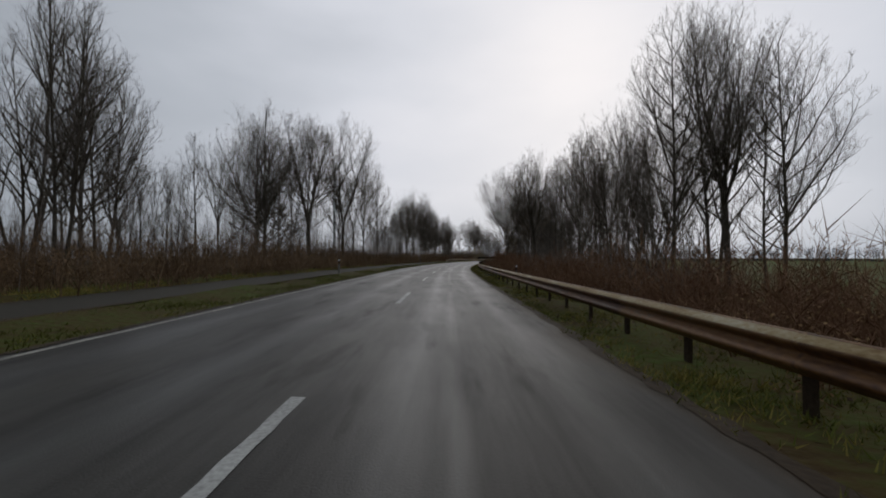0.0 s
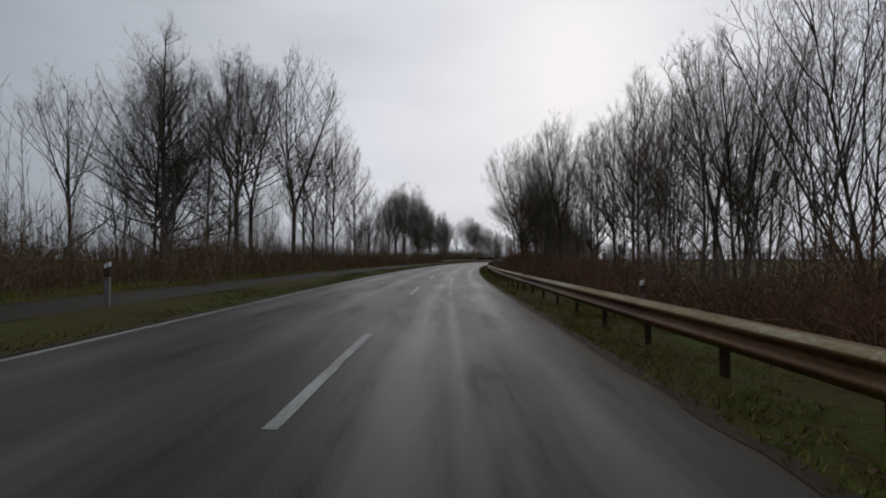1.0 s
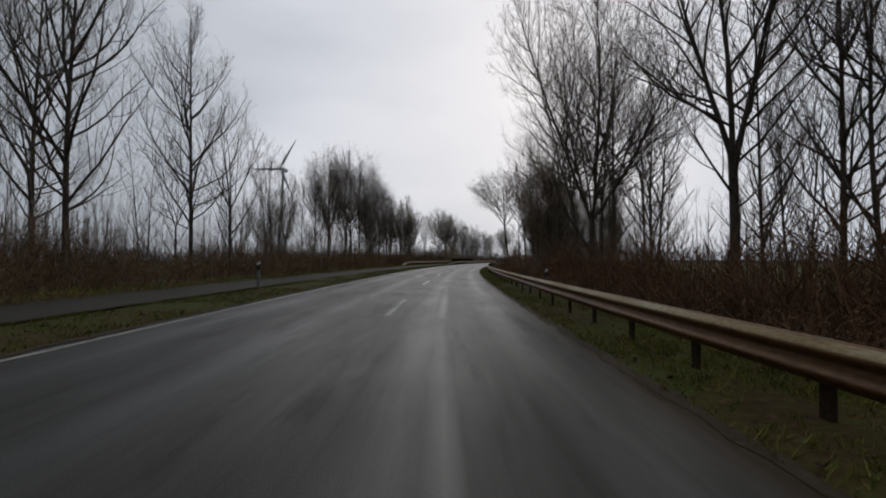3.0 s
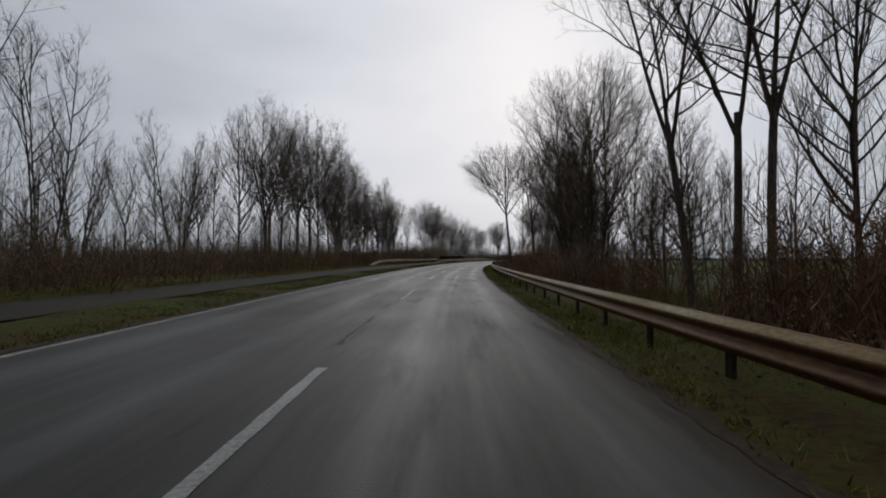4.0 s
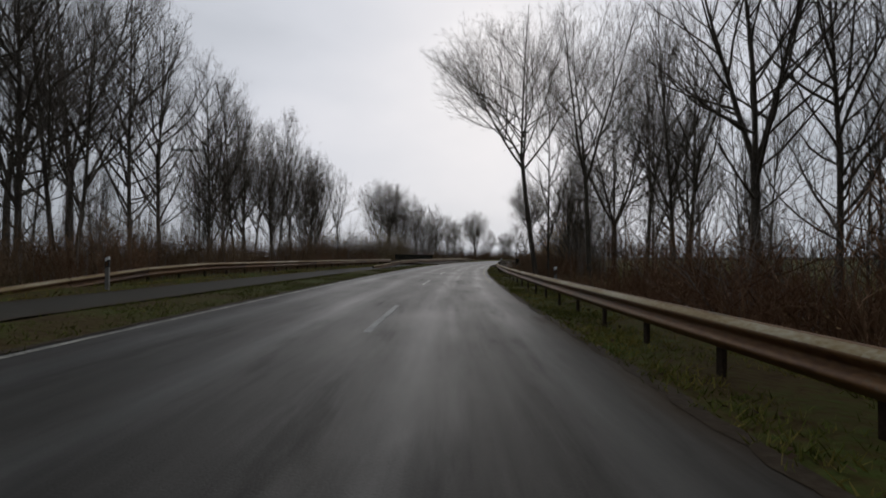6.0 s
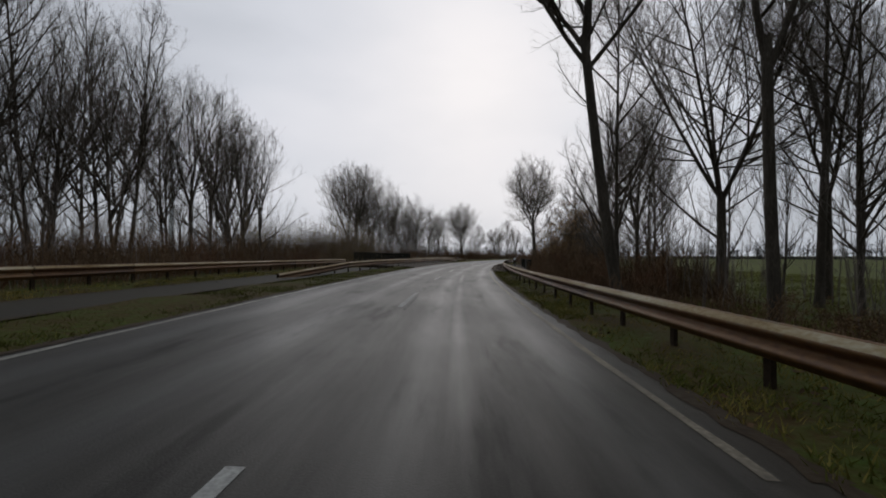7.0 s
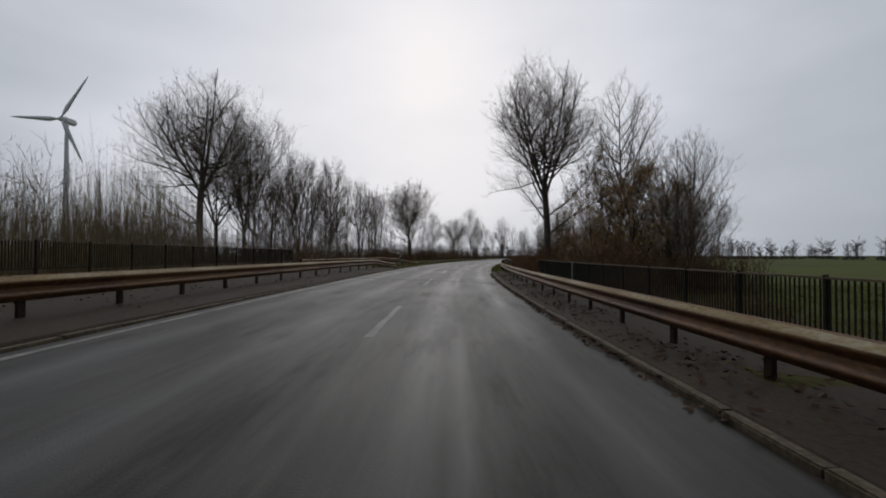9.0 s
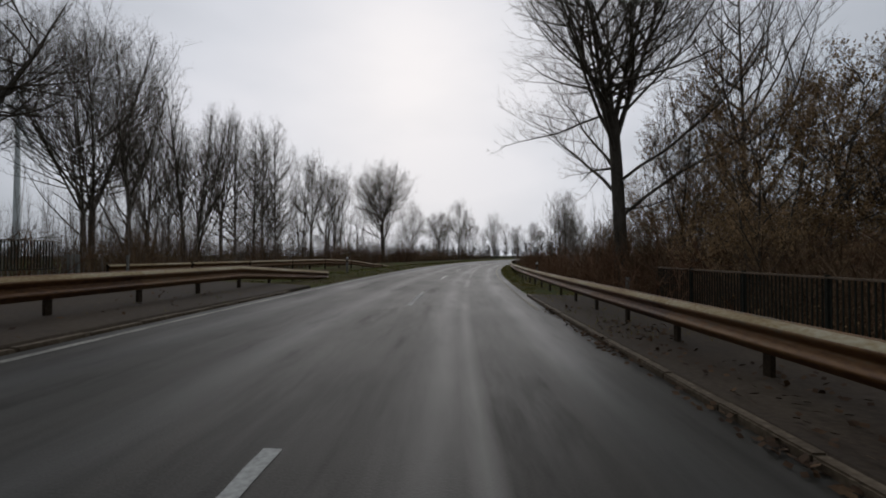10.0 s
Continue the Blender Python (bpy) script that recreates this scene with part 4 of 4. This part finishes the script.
LEFT2 = [("copse2", 147, -31.6, 0.6), ("ash2", 155, -31.9, 1.14), ("oak3", 154.5, -26.4, 1.15), ("ash", 154.5, -21.8, 1.11), ("ash", 159, -23.2, 1.16), ("twin", 169, -22.6, 1.09), ("slim", 162, -21, 0.96),
        ("twin", 171.5, -20, 1), ("copse2", 179.5, -19.6, 1.09), ("copse2", 183.5, -17.5, 0.98), ("ash2", 135.5, -22.9, 1.0), ("slim2", 148, -29.6, 0.61), ("copse", 152, -27, 0.96), ("slim2", 156, -25.6, 0.72),
        ("ash", 171, -28.8, 0.68), ("slim", 176, -33.2, 1.09), ("clump", 174, -28.2, 1.03), ("ash", 182, -33.5, 1.2), ("twin", 177, -26.5, 1.23), ("twin", 185, -27.9, 1.13), ("ash2", 185, -25.3, 0.97),
        ("willow", 188, -23.6, 0.94), ("slim2", 186.5, -24.1, 1.25), ("slim2", 179, -24.1, 0.76)]
LEFT3 = [("oak", 226.5, -25, 1.05), ("oak2", 234, -25.5, 0.97), ("clump", 243, -28.7, 0.88), ("copse2", 245.5, -26.1, 1), ("alder", 248.5, -24.4, 1), ("ash", 252, -21.8, 0.89), ("ash2", 259, -21.4, 0.75),
        ("copse2", 265, -20.9, 0.95), ("oak", 278, -18.5, 0.95), ("oak2", 288.5, -16.9, 0.57), ("clump", 236, -19.5, 0.88), ("ash", 243.5, -19.2, 0.75), ("copse2", 260, -19.4, 0.97), ("oak2", 275.5, -17.5, 0.84),
        ("copse2", 232, -20.9, 0.95), ("oak", 300, -15, 0.6), ("copse2", 328, -12, 0.65), ("ash2", 305, -12, 0.72), ("copse2", 318, -13, 0.85),
        ("ash", 336, -11, 0.75), ("copse2", 345, -10, 0.85), ("copse2", 360, -10, 0.85), ("copse2", 372, -6, 0.85), ("ash2", 395, -14, 0.8), ("copse2", 312, -18, 0.9)]
LEFT_BRIDGE = [('twin', 245.5, -32.7, 1.27), ('ash2', 251.0, -27.9, 0.9), ('alder', 255.0, -25.5, 1.08), ('oak2', 242.5, -35.6, 1.18), ('copse2', 248.0, -30.2, 1.07), ('copse2', 263.0, -21.1, 0.96),
               ('willow', 194.5, -26.5, 1.04), ('clump', 193.5, -26.4, 1.09)]
RIGHT = [("ash", 31.5, 17, 1.07), ("twin", 32.5, 20.4, 1.23), ("ash2", 31.5, 20.9, 1.03), ("ash", 28.5, 22.6, 0.92), ("slim", 29.5, 22.2, 1.18), ("broom", 40.5, 19.5, 1.23), ("clump", 48, 18.6, 1.06),
        ("slim", 49, 16.9, 1.15), ("slim2", 42.5, 18.8, 1.19), ("slim", 58, 16.5, 1.31), ("slim2", 53, 16.9, 1.39), ("slim2", 36.5, 21.1, 0.8), ("ash2", 63.5, 25.3, 1.09), ("twin", 62.5, 27.4, 0.99),
        ("clump", 63, 29.5, 1.08), ("slim2", 61.5, 28, 1.05), ("slim", 63.5, 22, 1.16), ("slim2", 66.5, 25.3, 0.93), ("ash", 70.5, 20.2, 1.18), ("twin", 70.5, 22.7, 1.11), ("ash", 78.5, 20.6, 1.14),
        ("slim", 78, 21.2, 1.47), ("slim", 79.5, 18.1, 1.44)]
RIGHT2 = [("ash2", 83, 14.4, 1.13), ("oak2", 89, 9.6, 1), ("slim", 85, 17.1, 1.26), ("ash", 83, 19.2, 1.09), ("ash", 83.5, 26, 1.09), ("ash", 73, 25.5, 1), ("slim2", 85, 18.8, 1.04),
        ("slim2", 79, 24.8, 0.95), ("tower", 105.5, 13.3, 1), ("tower", 104, 14.5, 1.02), ("tower", 103, 15.5, 1.05), ("ash", 102, 18.5, 1), ("ivied", 121, 12.9, 1.03), ("ivied", 124, 11.4, 0.94),
        ("ivied", 122, 21, 0.86), ("alder", 125.5, 20.3, 0.78), ("slim", 139.5, 22.2, 1.55), ("copse", 134, 22, 1.15), ("slim2", 118.5, 23.2, 0.87), ("slim", 115.5, 25.3, 1.03)]
RIGHT3 = [("ash2", 144.5, 14.3, 1.02), ("ash", 143.5, 17, 0.98), ("ash", 139.5, 18.6, 0.84), ("big", 130, 13.8, 1), ("twin", 158, 17.1, 1.29), ("slim", 168.5, 9.3, 1.5), ("oak2", 172.5, 16.4, 1.27),
        ("slim", 164, 17.5, 1.31), ("slim2", 149.5, 18.1, 0.98), ("slim2", 145.5, 20.4, 0.79), ("slim", 143, 25.1, 1.18), ("clump", 148, 25.3, 1.07), ("big", 163, 7.6, 1), ("tower", 159.5, 11.2, 1),
        ("tower", 167, 18, 1), ("slim", 175.5, 18.2, 0.93), ('ash2', 179.0, 13.8, 0.76), ('alder', 176.5, 13.9, 0.6), ("ash", 171, 22.9, 0.82), ("slim", 168, 22.7, 1.12), ("ash2", 172, 22, 0.94), ("slim2", 175, 21.1, 0.89)]
RIGHT4 = [("willow", 190.5, 14.4, 1.02), ("ash", 193, 18.6, 0.99), ("ash", 192.5, 19.4, 0.94), ("slim", 190.5, 19.9, 1.01), ("dome", 227, 8.8, 1), ("ash", 230, 15.9, 1.05), ("slim", 242.5, 16.6, 1.13), ("alder", 238, 23.8, 0.95), ("ash", 243, 20, 0.8),
        ("copse2", 330, 11, 0.9), ("ash", 315, 11, 0.75), ("copse2", 385, 4, 0.85), ("copse2", 350, 12, 0.9), ("ash2", 300, 12, 0.8),
          ("leafy", 221, 11.5, 0.75), ("leafy", 223, 14.5, 0.98), ("ivied", 222.5, 18.3, 0.56), ("ivied", 226, 20.5, 0.68), ("leafy", 228, 16, 1.24), ("leafy", 230, 12.5, 1.06), ("broom", 217.5, 17.3, 0.52), ("leafy", 224, 17.6, 1.0)]
LEANS = {("big", 163): -8.0, ("tower", 105.5): -6.0, ("ash", 193): -6.0}
rng = random.Random(21)
for row in (LEFT, LEFT1, LEFT2, LEFT3, LEFT_BRIDGE, RIGHT, RIGHT2, RIGHT3, RIGHT4):
    for kind, s, d, size in row:
        plant(kind, s, d, size, rng.uniform(0, 6.28), rng.uniform(-1.5, 1.5), LEANS.get((kind, s), 0.0))
# the thinner trees between and behind them
for s0, s1, d0, d1, count, kinds in ((2, 120, -38, -26, 12, ("copse", "copse2")), (120, 196, -38, -26, 7, ("copse", "copse2")), (236, 330, -40, -15, 18, ("copse", "copse2")), (330, 420, -34, -9, 16, ("copse", "copse2")), (335, 420, 8, 30, 10, ("copse", "copse2")),
                                     (40, 120, 24, 36, 4, ("copse", "copse2")), (120, 172, 19, 30, 6, ("copse", "copse2")), (238, 340, 9, 24, 15, ("copse", "copse2")), (70, 160, 11, 18, 4, ("slim2", "copse"))):
    for k in range(count):
        s = s0 + (s1 - s0) * (k + rng.random()) / count
        plant(rng.choice(kinds), s, rng.uniform(d0, d1), rng.uniform(0.6, 0.95), rng.uniform(0, 6.28), rng.uniform(-2, 2))

# ---- brush ----
BRUSH = [shrub_kind(31, 2.4, 3.4, 15, (1, 6, 3, 3), "dense leafless reddish-brown brush"), shrub_kind(32, 3.0, 3.2, 14, (1, 6, 3, 3), "tall leafless brown brush"),
         shrub_kind(33, 1.7, 3.2, 15, (1, 5, 3, 3), "low tangled bramble with withered leaves", True), shrub_kind(34, 4.4, 2.4, 13, (1, 6, 3, 3), "upright leafless hazel shoots", False, M_TWIG),
         shrub_kind(35, 2.2, 3.4, 15, (1, 6, 3, 3), "dense leafless brown brush", False, M_SCRUB), shrub_kind(36, 1.5, 3.2, 15, (1, 5, 3, 3), "low brown bramble thicket", True, M_SCRUB)]
_seen = set()


def bush(i, s, d, scale, turn):
    m = at(s, d, ground_z(d) - 0.05, turn, scale)
    k = BRUSH[i]
    if i not in _seen:
        _seen.add(i)
        k.matrix_basis = m
        return
    rest = k.matrix_basis.copy()
    k.scale = (1, 1, 1)
    copy_thing(k, m)
    k.matrix_basis = rest


for s0, s1, d, gap, kinds in ((4, 122, -9.8, 2.4, (4, 5, 5, 4, 5)), (128, 190, -13.6, 2.4, (4, 5, 4, 0)), (132, 190, -17.5, 3.0, (4, 5, 4, 1)), (2, 50, 7.2, 2.6, (0, 2, 2)), (4, 50, 9.6, 3.2, (0, 0, 1, 3)), (50, 57, 9.0, 3.6, (2, 5)), (57, 93, 7.2, 2.6, (0, 2, 2)), (59, 92, 9.6, 3.2, (0, 0, 1, 3)), (113, 142, 7.2, 2.6, (0, 2, 2)), (113, 142, 9.6, 3.2, (0, 0, 1, 3)), (144, 160, 9.4, 3.6, (2, 5)), (169, 174, 7.6, 2.4, (4, 2, 2)), (169, 175, 9.6, 2.6, (4, 0, 1)), (170, 176, 12.0, 2.6, (4, 0, 1)), (5, 40, 12.0, 3.0, (4, 5, 0)),
                                (214, 300, 7.4, 3.0, (0, 2)), (220, 300, -14.2, 3.0, (4, 5, 1)), (193, 214, -17, 3.0, (3, 3, 1)), (214, 234, 10.4, 1.8, (4, 2, 1)), (215, 230, 13.5, 1.9, (4, 1)), (214, 227, 17.0, 1.9, (4, 5, 1))):
    s = s0
    while s < s1:
        bush(rng.choice(kinds), s, d + rng.uniform(-0.9, 0.9), rng.uniform(0.65, 1.05), rng.uniform(0, 6.28))
        s += gap * rng.uniform(0.7, 1.3)


def thicket(name, s0, s1, d0, d1, count, tall, label, shoots=9, material=None):
    """The wood's undergrowth behind the front brush: countless bare shoots, one joined mass."""
    rng = random.Random(count)
    g = Geo()
    flat = 0.4 if tall < 4 else 0.2
    for k in range(count):
        s, d = rng.uniform(s0, s1), rng.uniform(d0, d1)
        p = spot(s, d)
        n = noise.noise(Vector((p.x * 0.16, p.y * 0.16, 5)))
        if n < rng.uniform(-0.75, 0.05):
            continue
        h = tall * (0.75 + 0.9 * n) * rng.uniform(0.35, 1.2)
        p.z -= 0.1
        q = p + Vector((rng.gauss(0, flat * 0.4) * h, rng.gauss(0, flat * 0.4) * h, h))
        g.cone(p, q, rng.uniform(0.012, 0.026))
        for j in range(shoots):
            u = rng.uniform(0.15, 0.9)
            b = p.lerp(q, u)
            g.spike(b, b + Vector((rng.gauss(0, flat), rng.gauss(0, flat), rng.uniform(0.3, 1.0))) * min(1.3, h * 0.35), 0.011 if tall < 4 else 0.008, rng.uniform(0, 3.14))
    return tagged(new(name, g.mesh(name, material or (M_BRUSH if shoots < 12 else M_TWIG))), label, "undergrowth", kind="stuff")


thicket("undergrowth_left", 2, 124, -26, -10.5, 11500, 2.7, "dense brown leafless undergrowth in the roadside wood", 10, M_SCRUB)
thicket("undergrowth_middle", 120, 192, -32, -13.2, 9000, 2.8, "dense brown leafless undergrowth behind the second guard rail", 10, M_SCRUB)
thicket("undergrowth_right", 2, 51, 7.4, 15, 4700, 2.9, "dense reddish-brown leafless undergrowth behind the guard rail")
thicket("undergrowth_right_middle", 57, 94, 7.4, 15, 4400, 2.9, "dense reddish-brown leafless undergrowth behind the guard rail")
thicket("undergrowth_right_end", 112, 144, 7.4, 15, 3900, 2.9, "dense reddish-brown leafless undergrowth behind the guard rail")
thicket("undergrowth_low", 50, 114, 6.2, 16, 2600, 0.85, "low dead stalks and bramble on the bank behind the guard rail", 9, M_SCRUB)
thicket("undergrowth_dense", 169, 176, 7.4, 16, 1000, 2.6, "dense brown leafless undergrowth on the bank behind the guard rail", 10, M_SCRUB)
thicket("undergrowth_far_right", 226, 340, 8.5, 18, 4200, 2.9, "brown undergrowth beyond the bridge")
thicket("undergrowth_copse", 213, 244, 8.4, 20, 6200, 3.0, "dense brown undergrowth beneath the trees beyond the bridge", 11, M_SCRUB)
thicket("undergrowth_far_left", 219, 345, -28, -13, 7000, 2.8, "brown undergrowth beyond the bridge", 10, M_SCRUB)
thicket("undergrowth_verge", 144, 180, 6.0, 16.0, 3000, 0.9, "low brown undergrowth and dead stalks on the bank behind the guard rail", 9, M_SCRUB)
thicket("undergrowth_bank", 198, 222, 8.2, 11, 1200, 1.3, "low brown undergrowth on the bank beside the bridge", 10, M_SCRUB)
thicket("saplings_left", 4, 192, -36, -13, 5000, 7.0, "thin bare saplings in the roadside wood", 24)
thicket("saplings_right", 34, 182, 11, 24, 1200, 6.0, "thin bare saplings in the strip of wood", 24)
thicket("saplings_far_left", 228, 340, -34, -13, 2000, 7.0, "thin bare saplings beyond the bridge", 24)
thicket("saplings_far_right", 222, 340, 11, 20, 1000, 7.0, "thin bare saplings beyond the bridge", 24)
thicket("saplings_bridge", 206, 246, -34, -14, 1100, 6.5, "thin bare saplings around the broad tree beyond the bridge", 24)
thicket("undergrowth_bridge", 190, 218, -32, -13.5, 5200, 5.4, "tall pale ochre shoots beside the bridge", 11, M_OCHRE)


# ---- distance ----
def far_wood():
    """Hedges and woods along the horizon, one joined mass of small bare trees."""
    rng = random.Random(77)
    g = Geo()
    mid = spot(200, 0)
    for k in range(800):
        a = rng.uniform(-1.3, 1.6)
        r = rng.uniform(330, 620) if a < -0.1 or a > 1.1 else rng.uniform(420, 800)
        h0 = -0.35
        p = Vector((mid.x - math.sin(h0 + a) * r, mid.y + math.cos(h0 + a) * r, -1.6))
        h = rng.uniform(7, 15)
        g.cone(p, p + Vector((rng.uniform(-0.5, 0.5), rng.uniform(-0.5, 0.5), h)), 0.25)
        for j in range(15):
            u = rng.uniform(0.12, 0.95)
            b = p + Vector((0, 0, h * u))
            az = rng.uniform(0, 6.283)
            w = h * 0.36 * math.sqrt(max(0.1, 1 - (1.6 * u - 0.7) ** 2))
            e = b + Vector((math.cos(az) * w, math.sin(az) * w, w * rng.uniform(0.5, 1.3)))
            g.cone(b, e, 0.16)
            for i in range(7):
                q = b.lerp(e, rng.uniform(0.25, 1.0))
                g.spike(q, q + (rand_dir(rng) + UP * 0.5) * rng.uniform(0.5, 1.3), 0.14, rng.uniform(0, 3.14))
        for j in range(10):
            b = p + Vector((rng.uniform(-5, 5), rng.uniform(-5, 5), 0))
            g.cone(b, b + Vector((rng.uniform(-1, 1), rng.uniform(-1, 1), rng.uniform(1.2, 3))), 0.5)
            for i in range(3):
                g.spike(b, b + (rand_dir(rng) + UP * 1.2) * rng.uniform(0.8, 1.8), 0.12, rng.uniform(0, 3.14))
    return tagged(new("far_wood", g.mesh("far_wood", M_FAR)), "bare woods and hedges along the horizon", "woodland", kind="stuff")


far_wood()


# ---- grass on the verges ----
def verge_grass(name, s0, s1, d0, d1, count, material, size, label):
    rng = random.Random(count)
    g = Geo()
    for k in range(count):
        s, d = rng.uniform(s0, s1), rng.uniform(d0, d1)
        p = spot(s, d)
        if noise.noise(Vector((p.x * 0.6, p.y * 0.6, 3))) < rng.uniform(-0.5, 0.3):
            continue
        p.z -= 0.02
        for j in range(7):
            b = p + Vector((rng.uniform(-0.1, 0.1), rng.uniform(-0.1, 0.1), 0))
            g.spike(b, b + Vector((rng.uniform(-0.7, 0.7), rng.uniform(-0.7, 0.7), rng.uniform(0.4, 1.0))) * size * rng.uniform(0.5, 1.2), 0.009, rng.uniform(0, 3.14))
    return tagged(new(name, g.mesh(name, material)), label, "grass", kind="stuff")


verge_grass("grass_right", 2, 186, 3.5, 6.6, 36000, M_GRASS, 0.14, "rough winter grass under the guard rail")
verge_grass("grass_left", 4, 190, -6.35, -3.66, 24000, M_GRASS, 0.1, "short winter grass on the verge")
verge_grass("grass_bank", 4, 190, -10.2, -8.75, 10000, M_GRASS, 0.24, "long rough winter grass on the bank behind the path")
verge_grass("grass_slope_middle", 48, 116, 6.4, 16, 16000, M_ROUGH, 0.32, "long rough olive-green grass among the trunks behind the guard rail")
verge_grass("grass_slope", 140, 198, 6.4, 14, 20000, M_ROUGH, 0.34, "long rough olive-green grass on the bank behind the guard rail")
verge_grass("grass_field", 150, 225, 13.5, 44, 18000, M_ROUGH, 0.4, "long rough olive-green grass in the meadow below the road")
verge_grass("grass_beyond", 212, 300, 3.6, 6.6, 6000, M_GRASS, 0.2, "rough winter grass beyond the bridge")
verge_grass("grass_beyond_left", 212, 300, -8.0, -3.9, 6000, M_GRASS, 0.18, "rough winter grass beyond the bridge")


def leaf_litter(name, s0, s1, bands, count, label):
    rng = random.Random(count + 1)
    g = Geo()
    for k in range(count):
        d0, d1, z = rng.choice(bands)
        s, d = rng.uniform(s0, s1), rng.uniform(d0, d1)
        p = spot(s, d) if z is None else spot(s, d, -BANK * d + z)
        if noise.noise(Vector((p.x * 0.5, p.y * 0.5, 9))) < rng.uniform(-0.4, 0.4):
            continue
        p.z += rng.uniform(0.015, 0.05)
        a = Vector((rng.gauss(0, 1), rng.gauss(0, 1), rng.uniform(-0.3, 0.5))).normalized() * rng.uniform(0.05, 0.11)
        g.leaf(p, a, a.cross(UP).normalized() * 0.03 + UP * 0.012)
    return tagged(new(name, g.mesh(name, M_LITTER)), label, "leaf litter", kind="stuff")


leaf_litter("leaf_litter", 2, 186, ((3.55, 7.0, None), (-9.8, -8.2, None)), 16000, "dead brown leaves on the verges")
leaf_litter("bridge_leaves", 184, 216, ((3.25, 3.45, 0.0), (3.6, 4.8, 0.08), (3.6, 6.6, 0.09), (-11.5, -3.9, 0.09)), 7500, "dead brown leaves along the bridge kerb")
